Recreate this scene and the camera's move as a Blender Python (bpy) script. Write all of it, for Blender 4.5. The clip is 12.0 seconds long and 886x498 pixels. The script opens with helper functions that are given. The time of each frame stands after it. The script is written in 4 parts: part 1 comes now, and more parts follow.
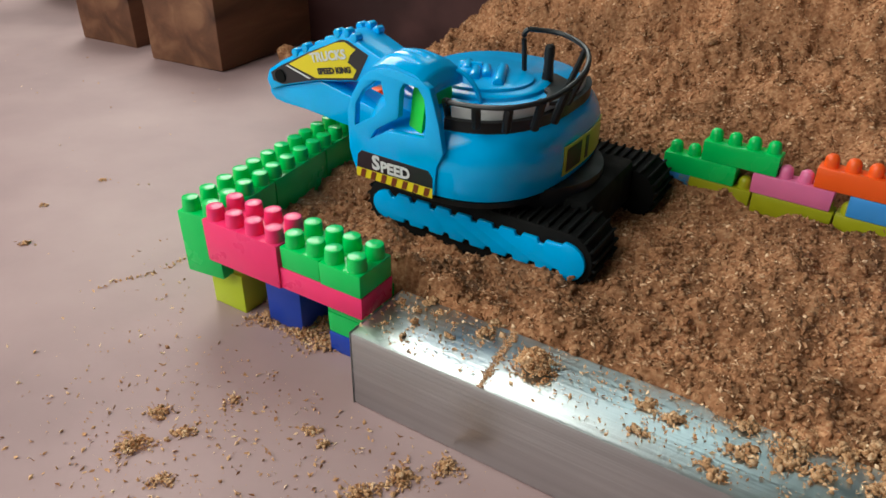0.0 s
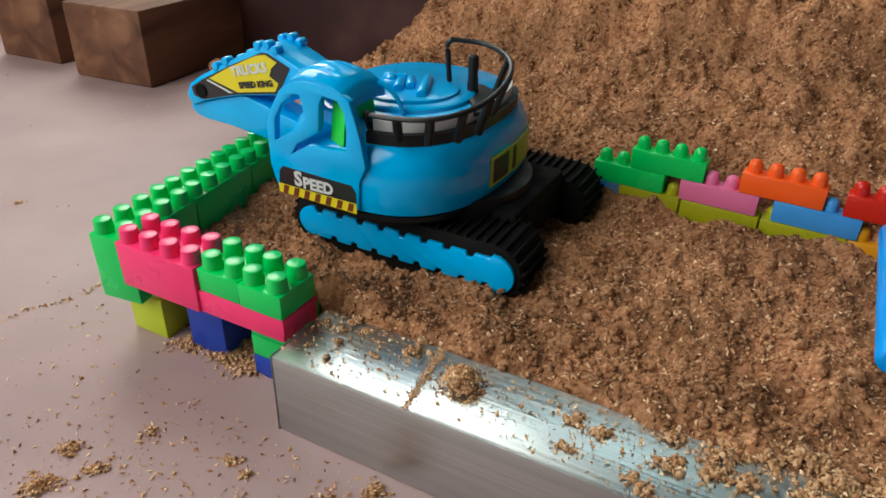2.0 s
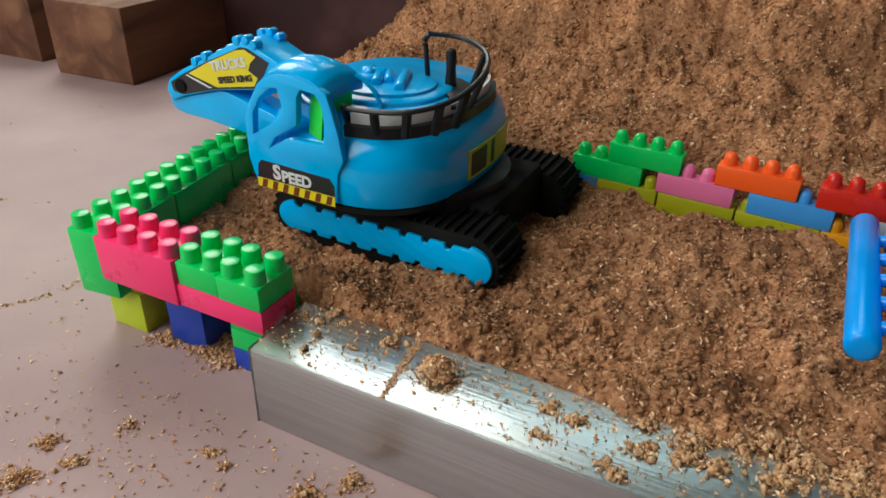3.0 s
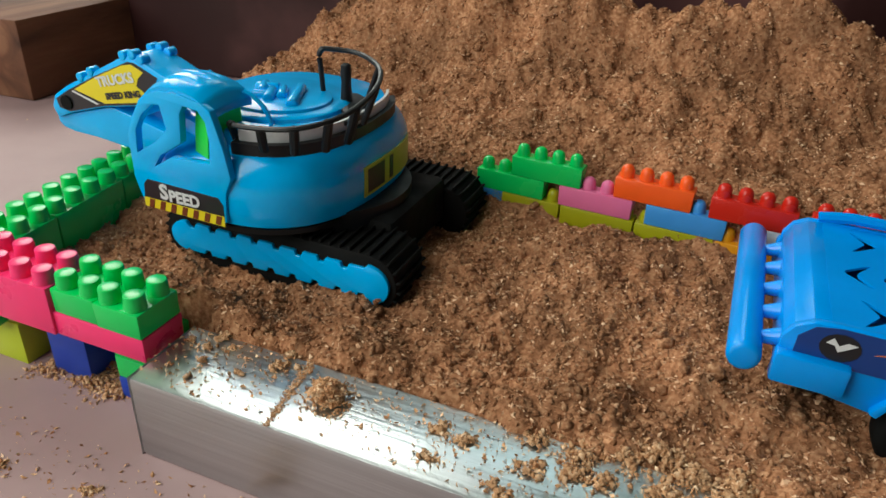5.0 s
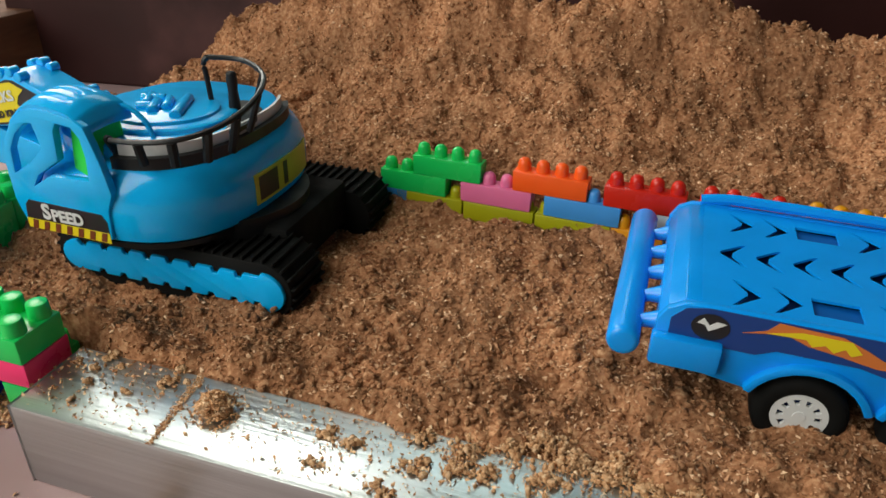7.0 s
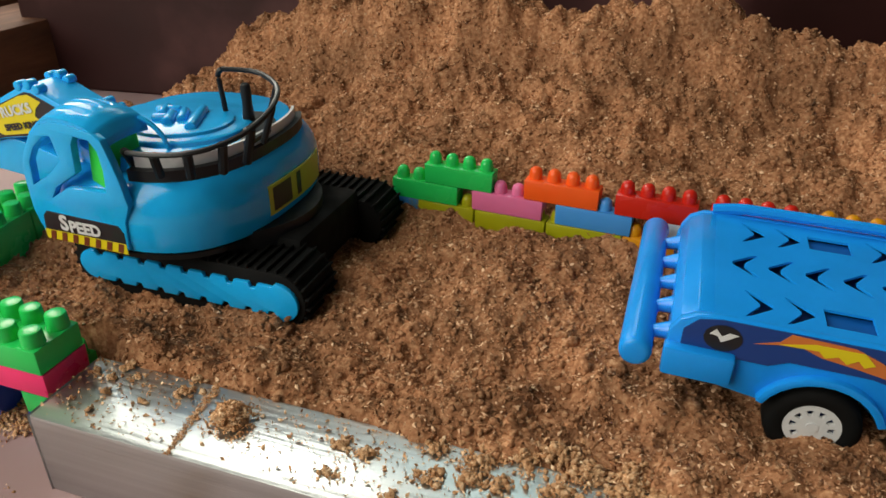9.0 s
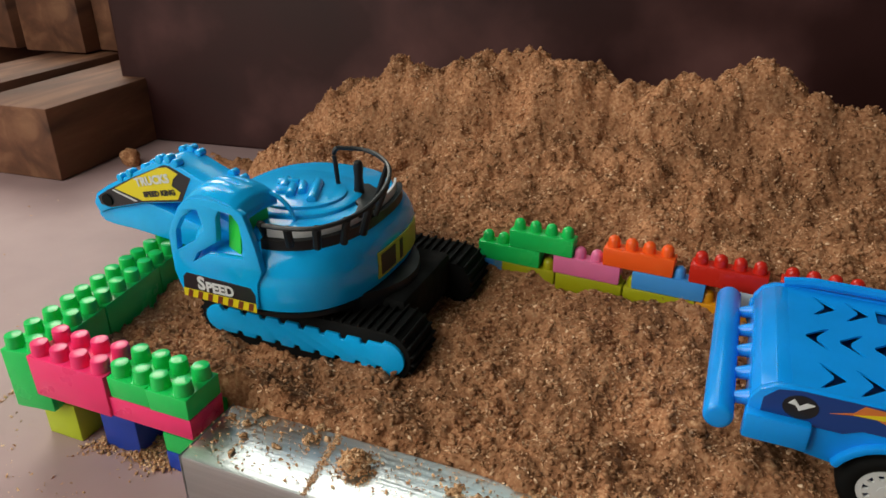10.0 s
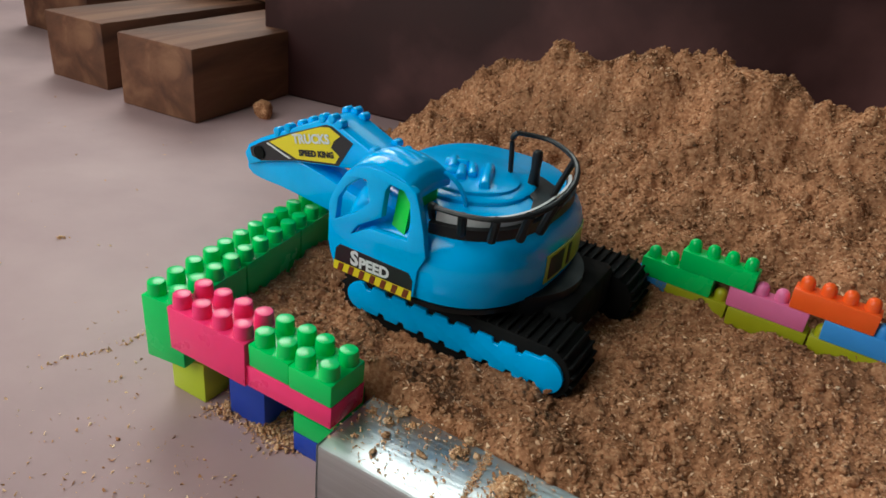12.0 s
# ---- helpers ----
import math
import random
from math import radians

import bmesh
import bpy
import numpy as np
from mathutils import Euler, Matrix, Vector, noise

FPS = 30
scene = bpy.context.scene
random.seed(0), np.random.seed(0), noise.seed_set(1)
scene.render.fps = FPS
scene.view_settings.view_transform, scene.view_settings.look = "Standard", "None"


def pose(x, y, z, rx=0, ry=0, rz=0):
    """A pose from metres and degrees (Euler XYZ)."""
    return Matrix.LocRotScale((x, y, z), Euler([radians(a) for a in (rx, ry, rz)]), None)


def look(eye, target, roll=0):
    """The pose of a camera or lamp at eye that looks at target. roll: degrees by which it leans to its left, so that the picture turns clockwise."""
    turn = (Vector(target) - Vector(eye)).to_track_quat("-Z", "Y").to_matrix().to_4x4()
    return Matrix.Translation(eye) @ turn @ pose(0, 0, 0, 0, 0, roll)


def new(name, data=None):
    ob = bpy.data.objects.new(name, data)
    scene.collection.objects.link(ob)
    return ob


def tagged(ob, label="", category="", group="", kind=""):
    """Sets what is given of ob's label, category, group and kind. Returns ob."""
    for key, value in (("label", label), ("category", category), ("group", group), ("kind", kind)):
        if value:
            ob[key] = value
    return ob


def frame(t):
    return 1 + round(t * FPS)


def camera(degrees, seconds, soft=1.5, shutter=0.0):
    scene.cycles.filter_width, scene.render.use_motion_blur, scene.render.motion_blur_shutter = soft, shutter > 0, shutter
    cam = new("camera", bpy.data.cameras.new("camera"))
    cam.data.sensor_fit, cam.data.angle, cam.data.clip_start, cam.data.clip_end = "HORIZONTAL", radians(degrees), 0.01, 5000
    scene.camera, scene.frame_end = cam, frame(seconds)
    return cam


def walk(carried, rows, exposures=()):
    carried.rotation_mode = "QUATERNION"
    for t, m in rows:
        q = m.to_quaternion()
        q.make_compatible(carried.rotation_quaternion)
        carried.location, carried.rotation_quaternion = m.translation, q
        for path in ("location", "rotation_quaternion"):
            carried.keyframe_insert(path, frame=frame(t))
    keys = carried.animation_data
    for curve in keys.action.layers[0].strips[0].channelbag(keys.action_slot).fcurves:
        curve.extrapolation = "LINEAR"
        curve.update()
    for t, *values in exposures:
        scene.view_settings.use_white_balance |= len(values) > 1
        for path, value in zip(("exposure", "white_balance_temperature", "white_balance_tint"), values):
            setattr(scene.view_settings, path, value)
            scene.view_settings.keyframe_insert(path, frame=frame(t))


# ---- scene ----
cam = camera(63.5, 12.0, soft=1.6)
PATH = [
    (0, (0.027, 0.001, 0.281), (-0.008, 1.719, -0.743), 0.9),
    (0.5, (0.03, 0.005, 0.28), (0.03, 1.727, -0.737), 1.0),
    (1, (0.037, 0.007, 0.277), (0.075, 1.738, -0.724), 0.6),
    (1.5, (0.038, 0.005, 0.279), (0.089, 1.744, -0.708), 1.0),
    (2, (0.043, 0.011, 0.278), (0.135, 1.743, -0.716), 1.3),
    (2.5, (0.046, 0.008, 0.277), (0.148, 1.737, -0.722), 1.3),
    (3, (0.049, 0.006, 0.276), (0.172, 1.737, -0.719), 1.5),
    (5, (0.075, 0.011, 0.276), (0.363, 1.742, -0.684), 2.8),
    (5.5, (0.086, 0.008, 0.277), (0.416, 1.734, -0.678), 2.6),
    (6, (0.094, 0.004, 0.278), (0.465, 1.717, -0.685), 2.6),
    (6.5, (0.105, 0.005, 0.277), (0.51, 1.697, -0.71), 1.5),
    (7, (0.111, 0.004, 0.28), (0.513, 1.709, -0.685), 1.2),
    (7.2, (0.113, 0.004, 0.279), (0.528, 1.706, -0.685), 1.1),
    (8.8, (0.113, 0.007, 0.28), (0.473, 1.73, -0.67), 0.1),
    (9, (0.109, 0.004, 0.285), (0.487, 1.718, -0.674), 0.7),
    (9.5, (0.083, -0.007, 0.301), (0.413, 1.742, -0.611), 1.4),
    (10, (0.068, -0.021, 0.324), (0.347, 1.755, -0.552), 0.2),
    (10.5, (0.049, -0.032, 0.33), (0.264, 1.756, -0.541), 1.4),
    (11, (0.025, -0.038, 0.33), (0.205, 1.769, -0.507), 3.7),
    (11.5, (0.017, -0.03, 0.321), (0.164, 1.774, -0.53), 5.7),
    (12, (0.013, 0.029, 0.307), (0.087, 1.803, -0.612), 6.3),
]
walk(cam, [(t, look(eye, target, roll)) for t, eye, target, roll in PATH],
     exposures=((0, -0.06, 6650, 0), (3, -0.10, 6650, 0), (7, -0.02, 7000, 2), (9, -0.08, 7300, 4), (10.5, -0.22, 6800, 2), (12, -0.26, 6400, 0)))

# ---- light and air ----
world = bpy.data.worlds.new("world")
scene.world = world
world.use_nodes = True
wnt = world.node_tree
sky = wnt.nodes.new("ShaderNodeTexSky")
sky.sky_type = "NISHITA"
sky.sun_disc = False
sky.sun_elevation = radians(40)
sky.sun_rotation = radians(270)
wnt.nodes["Background"].inputs[1].default_value = 0.10
wnt.links.new(sky.outputs[0], wnt.nodes["Background"].inputs[0])


def area_lamp(name, eye, target, width, height, watts, colour):
    data = bpy.data.lights.new(name, "AREA")
    data.shape, data.size, data.size_y, data.energy, data.color = "RECTANGLE", width, height, watts, colour
    ob = new(name, data)
    ob.matrix_world = look(eye, target)
    return ob


# daylight that falls in through the far doorway and the near doorway
area_lamp("far_door_daylight", (-0.60, 2.06, 1.42), (0.0, 0.36, 0.05), 0.85, 1.5, 32.0, (1.0, 0.985, 0.96))
# added bluish fill for the tube's right end and the sawdust, no known window
area_lamp("added_blue_fill", (0.62, 2.23, 1.80), (0.15, 0.40, 0.05), 0.8, 0.7, 5.0, (0.74, 0.95, 1.0))
area_lamp("near_door_daylight", (-0.99, -0.05, 0.95), (-0.02, 0.30, 0.0), 1.1, 1.5, 23.0, (1.0, 0.98, 0.95))


# ---- materials ----
def material(name, colour, rough=0.5, metal=0.0, spec=0.5):
    mat = bpy.data.materials.new(name)
    mat.use_nodes = True
    b = mat.node_tree.nodes["Principled BSDF"]
    b.inputs["Base Color"].default_value = (*colour, 1)
    b.inputs["Roughness"].default_value = rough
    b.inputs["Metallic"].default_value = metal
    b.inputs["Specular IOR Level"].default_value = spec
    return mat


def vary(mat, stops, scale, detail=6.0, stretch=(1, 1, 1), rough=None, bump=0.0, bump_scale=None, distort=0.0):
    """Mixes the base colour by noise over the stops, with roughness and fine relief."""
    nt = mat.node_tree
    b = nt.nodes["Principled BSDF"]
    tc = nt.nodes.new("ShaderNodeTexCoord")
    mp = nt.nodes.new("ShaderNodeMapping")
    mp.inputs["Scale"].default_value = stretch
    nt.links.new(tc.outputs["Object"], mp.inputs[0])
    nz = nt.nodes.new("ShaderNodeTexNoise")
    nz.inputs["Scale"].default_value = scale
    nz.inputs["Detail"].default_value = detail
    nz.inputs["Distortion"].default_value = distort
    nt.links.new(mp.outputs[0], nz.inputs["Vector"])
    ramp = nt.nodes.new("ShaderNodeValToRGB")
    els = ramp.color_ramp.elements
    while len(els) < len(stops):
        els.new(0.5)
    for e, (p, c) in zip(els, stops):
        e.position, e.color = p, (*c, 1)
    nt.links.new(nz.outputs["Fac"], ramp.inputs[0])
    nt.links.new(ramp.outputs[0], b.inputs["Base Color"])
    if rough:
        mr = nt.nodes.new("ShaderNodeMapRange")
        mr.inputs["From Min"].default_value, mr.inputs["From Max"].default_value = 0.3, 0.7
        mr.inputs["To Min"].default_value, mr.inputs["To Max"].default_value = rough
        nt.links.new(nz.outputs["Fac"], mr.inputs[0])
        nt.links.new(mr.outputs[0], b.inputs["Roughness"])
    if bump:
        n2 = nt.nodes.new("ShaderNodeTexNoise")
        n2.inputs["Scale"].default_value = bump_scale or scale * 6
        n2.inputs["Detail"].default_value = 8
        nt.links.new(mp.outputs[0], n2.inputs["Vector"])
        bp = nt.nodes.new("ShaderNodeBump")
        bp.inputs["Strength"].default_value = bump
        bp.inputs["Distance"].default_value = 0.002
        nt.links.new(n2.outputs["Fac"], bp.inputs["Height"])
        nt.links.new(bp.outputs[0], b.inputs["Normal"])
    return mat


def patches(mat, scale, low, high):
    """Damp and dry patches: a broad noise that multiplies the base colour."""
    nt = mat.node_tree
    base = nt.nodes["Principled BSDF"].inputs["Base Color"]
    source = base.links[0].from_socket
    tc = nt.nodes.new("ShaderNodeTexCoord")
    nz = nt.nodes.new("ShaderNodeTexNoise")
    nz.inputs["Scale"].default_value, nz.inputs["Detail"].default_value = scale, 5
    nt.links.new(tc.outputs["Object"], nz.inputs["Vector"])
    mr = nt.nodes.new("ShaderNodeMapRange")
    mr.inputs["From Min"].default_value, mr.inputs["From Max"].default_value = 0.36, 0.64
    mr.inputs["To Min"].default_value, mr.inputs["To Max"].default_value = low, high
    nt.links.new(nz.outputs["Fac"], mr.inputs[0])
    mx = nt.nodes.new("ShaderNodeVectorMath")
    mx.operation = "SCALE"
    nt.links.new(source, mx.inputs[0])
    nt.links.new(mr.outputs[0], mx.inputs["Scale"])
    nt.links.new(mx.outputs[0], base)


def plastic(name, c, rough=0.3, soft=0.0):
    """Moulded toy plastic: slightly uneven colour, faint flow marks, some light let in."""
    m = material(name, c, rough, spec=0.4)
    lo = tuple(v * 0.94 for v in c)
    hi = tuple(min(1, v * 1.05) for v in c)
    vary(m, [(0.3, lo), (0.7, hi)], 40, 4, rough=(rough * 0.8, rough * 1.35), bump=0.012, bump_scale=160)
    if soft:
        b = m.node_tree.nodes["Principled BSDF"]
        b.inputs["Subsurface Weight"].default_value = soft
        b.inputs["Subsurface Radius"].default_value = (0.006, 0.006, 0.006)
        b.inputs["Subsurface Scale"].default_value = 0.6
    return m


BLUE = plastic("excavator_blue", (0.002, 0.40, 0.86), 0.14, 0.06)
TRUCK_BLUE = plastic("truck_blue", (0.001, 0.29, 0.86), 0.2, 0.06)
# dark colour for the shade seen through the truck's openings and underneath
SHADE_NAVY = plastic("shade_navy", (0.006, 0.03, 0.14), 0.5)
BLACK = plastic("black_plastic", (0.006, 0.006, 0.007), 0.45)
# truck blue darkened to carry the shade inside the deck recesses
SHADE_BLUE = plastic("shade_truck_blue", (0.001, 0.09, 0.36), 0.4)
RUBBER = plastic("black_rubber", (0.005, 0.005, 0.005), 0.75)
RUBBER.node_tree.nodes["Principled BSDF"].inputs["Specular IOR Level"].default_value = 0.15
WHITE = plastic("white_plastic", (0.66, 0.67, 0.68), 0.3)
GREEN = plastic("green_plastic", (0.012, 0.56, 0.115), 0.22, 0.15)
SEAT_GREEN = plastic("seat_green", (0.02, 0.6, 0.06), 0.35, 0.2)
PINK = plastic("pink_plastic", (0.85, 0.035, 0.17), 0.28, 0.2)
LIME = plastic("lime_plastic", (0.48, 0.58, 0.03), 0.35, 0.2)
DEEP_BLUE = plastic("deep_blue_plastic", (0.01, 0.05, 0.38), 0.35, 0.1)
SKY_BLUE = plastic("sky_blue_plastic", (0.05, 0.28, 0.68), 0.35, 0.2)
ORANGE = plastic("orange_plastic", (0.9, 0.11, 0.015), 0.35, 0.2)
RED = plastic("red_plastic", (0.55, 0.018, 0.01), 0.25, 0.1)
YELLOW = plastic("yellow_plastic", (0.62, 0.26, 0.01), 0.3, 0.15)
OLIVE = plastic("olive_plastic", (0.34, 0.34, 0.01), 0.35, 0.2)
ROSE = plastic("rose_plastic", (0.72, 0.16, 0.34), 0.35, 0.2)
PALE = plastic("pale_grey_plastic", (0.6, 0.68, 0.74), 0.35, 0.2)
ST_YELLOW = material("sticker_yellow", (0.72, 0.58, 0.02), 0.35)
ST_BLACK = material("sticker_black", (0.015, 0.015, 0.018), 0.35)
ST_WHITE = material("sticker_white", (0.62, 0.63, 0.64), 0.35)
ST_NAVY = material("sticker_navy", (0.008, 0.045, 0.22), 0.35)
ST_ORANGE = material("sticker_orange", (0.6, 0.17, 0.04), 0.4)
ST_RED = material("sticker_red", (0.16, 0.035, 0.012), 0.4)
ST_GREEN = material("sticker_green", (0.06, 0.2, 0.05), 0.4)
ST_LIME = material("sticker_lime", (0.42, 0.5, 0.05), 0.4)

FLOOR = material("polished_cement", (0.3, 0.24, 0.23), 0.4, spec=0.35)
vary(FLOOR, [(0.3, (0.285, 0.188, 0.192)), (0.5, (0.375, 0.252, 0.254)), (0.7, (0.45, 0.318, 0.315))], 5, 10, rough=(0.52, 0.68), bump=0.08, bump_scale=90)
WALL = material("oxide_red_wall", (0.1, 0.03, 0.03), 0.55, spec=0.3)
vary(WALL, [(0.3, (0.020, 0.006, 0.006)), (0.5, (0.034, 0.009, 0.009)), (0.72, (0.13, 0.052, 0.050))], 4, 12, rough=(0.4, 0.65), bump=0.15, bump_scale=40)
# for the unseen room shell: darkened so that little light bounces back
DARK_SHELL = material("dark_room_shell", (0.5, 0.55, 0.52), 0.8)
vary(DARK_SHELL, [(0.35, (0.11, 0.12, 0.115)), (0.65, (0.15, 0.155, 0.145))], 3, 8, bump=0.1, bump_scale=60)
TEAL = material("teal_plaster", (0.4, 0.55, 0.54), 0.75)
vary(TEAL, [(0.35, (0.20, 0.42, 0.43)), (0.65, (0.27, 0.50, 0.51))], 3, 8, bump=0.1, bump_scale=60)
TIMBER = material("rough_timber", (0.3, 0.18, 0.09), 0.75)
vary(TIMBER, [(0.3, (0.060, 0.021, 0.010)), (0.5, (0.145, 0.055, 0.027)), (0.7, (0.26, 0.120, 0.062))], 22, 8, (1, 0.15, 1), bump=0.4, bump_scale=160, distort=0.6)
STEEL = material("brushed_steel", (0.62, 0.64, 0.65), 0.3, 1.0)
vary(STEEL, [(0.3, (0.46, 0.49, 0.50)), (0.7, (0.62, 0.65, 0.66))], 150, 6, (0.012, 1, 1), rough=(0.28, 0.42), bump=0.15, bump_scale=400)
DUST = material("sawdust", (0.4, 0.2, 0.09), 0.95, spec=0.1)
vary(DUST, [(0.32, (0.215, 0.092, 0.044)), (0.5, (0.365, 0.167, 0.085)), (0.70, (0.52, 0.29, 0.160))], 330, 6, bump=0.5, bump_scale=700)
patches(DUST, 16, 0.70, 1.22)
def chip_mix(name, dark, middle, pale):
    """Wood chips that differ one from another."""
    mat = material(name, middle, 0.9, spec=0.1)
    nt = mat.node_tree
    geo = nt.nodes.new("ShaderNodeNewGeometry")
    ramp = nt.nodes.new("ShaderNodeValToRGB")
    ramp.color_ramp.elements.new(0.5)
    for e, (p, c) in zip(ramp.color_ramp.elements, ((0.0, dark), (0.55, middle), (1.0, pale))):
        e.position, e.color = p, (*c, 1)
    nt.links.new(geo.outputs["Random Per Island"], ramp.inputs[0])
    nt.links.new(ramp.outputs[0], nt.nodes["Principled BSDF"].inputs["Base Color"])
    return mat


FLAKE = chip_mix("wood_flakes", (0.21, 0.090, 0.042), (0.48, 0.235, 0.122), (0.84, 0.58, 0.38))
PALE_FLAKE = chip_mix("pale_wood_flakes", (0.36, 0.17, 0.08), (0.70, 0.40, 0.21), (0.90, 0.67, 0.45))

CLOD = material("packed_sawdust", (0.35, 0.17, 0.08), 0.95, spec=0.1)
vary(CLOD, [(0.32, (0.23, 0.098, 0.046)), (0.5, (0.41, 0.194, 0.100)), (0.70, (0.62, 0.37, 0.21))], 420, 5, bump=0.8, bump_scale=1500)
patches(CLOD, 16, 0.74, 1.22)

# paler sawdust for the lumps on the tube and the floor
PALE_DUST = material("pale_sawdust", (0.5, 0.3, 0.17), 0.95, spec=0.1)
vary(PALE_DUST, [(0.32, (0.38, 0.18, 0.085)), (0.5, (0.64, 0.37, 0.20)), (0.70, (0.82, 0.57, 0.37))], 420, 5, bump=0.8, bump_scale=1500)

# ---- mesh helpers ----
def mesh_from(bm, name, mat, smooth=True):
    me = bpy.data.meshes.new(name)
    bmesh.ops.recalc_face_normals(bm, faces=bm.faces)
    if smooth:
        for f in bm.faces:
            f.smooth = True
        for e in bm.edges:
            if len(e.link_faces) == 2 and e.calc_face_angle(0) > radians(38):
                e.smooth = False
    bm.to_mesh(me)
    bm.free()
    me.materials.append(mat)
    return me


def part(name, bm, mat, parent=None, label="", smooth=True):
    ob = new(name, mesh_from(bm, name, mat, smooth))
    if parent:
        ob.parent = parent
    if label:
        ob["label"] = label
    return ob


def holder(name, m, label, category, group="", kind=""):
    ob = new(name)
    ob.empty_display_size = 0.01
    ob.matrix_world = m
    return tagged(ob, label, category, group, kind)


def box(size, centre=(0, 0, 0), bevel=0.0, seg=2, m=None):
    bm = bmesh.new()
    bmesh.ops.create_cube(bm, size=1)
    bmesh.ops.scale(bm, vec=size, verts=bm.verts)
    if bevel:
        bmesh.ops.bevel(bm, geom=list(bm.edges), offset=bevel, segments=seg, profile=0.5, affect="EDGES")
    if m:
        bmesh.ops.transform(bm, matrix=m, verts=bm.verts)
    bmesh.ops.translate(bm, vec=centre, verts=bm.verts)
    return bm


def rod(a, b, r, seg=12, r2=None, bevel=0.0):
    a, b = Vector(a), Vector(b)
    bm = bmesh.new()
    bmesh.ops.create_cone(bm, cap_ends=True, segments=seg, radius1=r, radius2=r if r2 is None else r2, depth=(b - a).length)
    if bevel:
        caps = [e for e in bm.edges if any(len(f.verts) > 4 for f in e.link_faces)]
        bmesh.ops.bevel(bm, geom=caps, offset=bevel, segments=3, profile=0.5, affect="EDGES")
    turn = (b - a).to_track_quat("Z", "Y").to_matrix().to_4x4()
    bmesh.ops.transform(bm, matrix=Matrix.Translation((a + b) / 2) @ turn, verts=bm.verts)
    return bm


def prism(points, depth, m=Matrix(), bevel=0.0, holes=()):
    """An outline in x and y, with holes, made depth thick upwards."""
    bm = bmesh.new()
    edges = []
    for loop in (points, *holes):
        vs = [bm.verts.new((x, y, 0)) for x, y in loop]
        edges += [bm.edges.new((vs[i], vs[(i + 1) % len(vs)])) for i in range(len(vs))]
    bmesh.ops.triangle_fill(bm, use_beauty=False, use_dissolve=False, edges=edges)
    if not holes:
        bmesh.ops.dissolve_faces(bm, faces=list(bm.faces))
    ext = bmesh.ops.extrude_face_region(bm, geom=list(bm.faces))
    bmesh.ops.translate(bm, vec=(0, 0, depth), verts=[g for g in ext["geom"] if isinstance(g, bmesh.types.BMVert)])
    bmesh.ops.recalc_face_normals(bm, faces=bm.faces)
    if bevel:
        sharp = [e for e in bm.edges if len(e.link_faces) == 2 and e.calc_face_angle(0) > radians(25)]
        bmesh.ops.bevel(bm, geom=sharp, offset=bevel, segments=2, profile=0.5, affect="EDGES", clamp_overlap=True)
    bmesh.ops.transform(bm, matrix=m, verts=bm.verts)
    return bm


def loft(rings, close=True):
    """Rings of equal length, each a list of (x, y, z), skinned and capped."""
    bm = bmesh.new()
    rows = [[bm.verts.new(p) for p in ring] for ring in rings]
    n = len(rows[0])
    for a, b in zip(rows, rows[1:]):
        for i in range(n):
            bm.faces.new((a[i], a[(i + 1) % n], b[(i + 1) % n], b[i]))
    if close:
        bm.faces.new(list(reversed(rows[0])))
        bm.faces.new(rows[-1])
    return bm


def tube_path(points, r, seg=8, closed=False):
    """A round bar along a smooth line through the points."""
    pts = [Vector(p) for p in points]
    fine = []
    n = len(pts)
    for i in range(n - 1):
        p0, p1, p2, p3 = pts[max(i - 1, 0)], pts[i], pts[i + 1], pts[min(i + 2, n - 1)]
        for k in range(5):
            t = k / 5
            fine.append(0.5 * ((2 * p1) + (p2 - p0) * t + (2 * p0 - 5 * p1 + 4 * p2 - p3) * t * t + (3 * p1 - p0 - 3 * p2 + p3) * t ** 3))
    fine.append(pts[-1])
    rings = []
    for i, p in enumerate(fine):
        way = (fine[min(i + 1, len(fine) - 1)] - fine[max(i - 1, 0)]).normalized()
        side = way.cross(Vector((0, 0, 1)))
        side = side.normalized() if side.length > 1e-4 else Vector((1, 0, 0))
        up = side.cross(way)
        rings.append([tuple(p + r * (math.cos(a) * side + math.sin(a) * up)) for a in [2 * math.pi * k / seg for k in range(seg)]])
    return loft(rings)


def oval(cx, cy, a, b, z, power=2.0, n=48, turn=0.0):
    out = []
    for k in range(n):
        t = 2 * math.pi * k / n
        c, s = math.cos(t), math.sin(t)
        x = a * math.copysign(abs(c) ** (2 / power), c)
        y = b * math.copysign(abs(s) ** (2 / power), s)
        ct, st = math.cos(turn), math.sin(turn)
        out.append((cx + x * ct - y * st, cy + x * st + y * ct, z))
    return out


def lettering(name, text, mat, parent, m, height, label="", shear=0.0, bold=0.0003):
    """Built-in type, turned into a thin mesh."""
    cu = bpy.data.curves.new(name, "FONT")
    cu.body, cu.size, cu.extrude = text, height, 0.00008
    cu.shear, cu.offset = shear, bold
    cu.align_x, cu.align_y, cu.resolution_u = "CENTER", "CENTER", 3
    tmp = bpy.data.objects.new("tmp", cu)
    scene.collection.objects.link(tmp)
    dg = bpy.context.evaluated_depsgraph_get()
    me = bpy.data.meshes.new_from_object(tmp.evaluated_get(dg))
    bpy.data.objects.remove(tmp)
    me.materials.clear()
    me.materials.append(mat)
    ob = new(name, me)
    ob.parent = parent
    ob.matrix_local = m
    if label:
        ob["label"] = label
    return ob


# ---- the room ----
def slab(name, x0, x1, y0, y1, z0, z1, mat, label, category="wall"):
    ob = part(name, box((x1 - x0, y1 - y0, z1 - z0), ((x0 + x1) / 2, (y0 + y1) / 2, (z0 + z1) / 2)), mat, smooth=False)
    return tagged(ob, label, category, kind="structure")


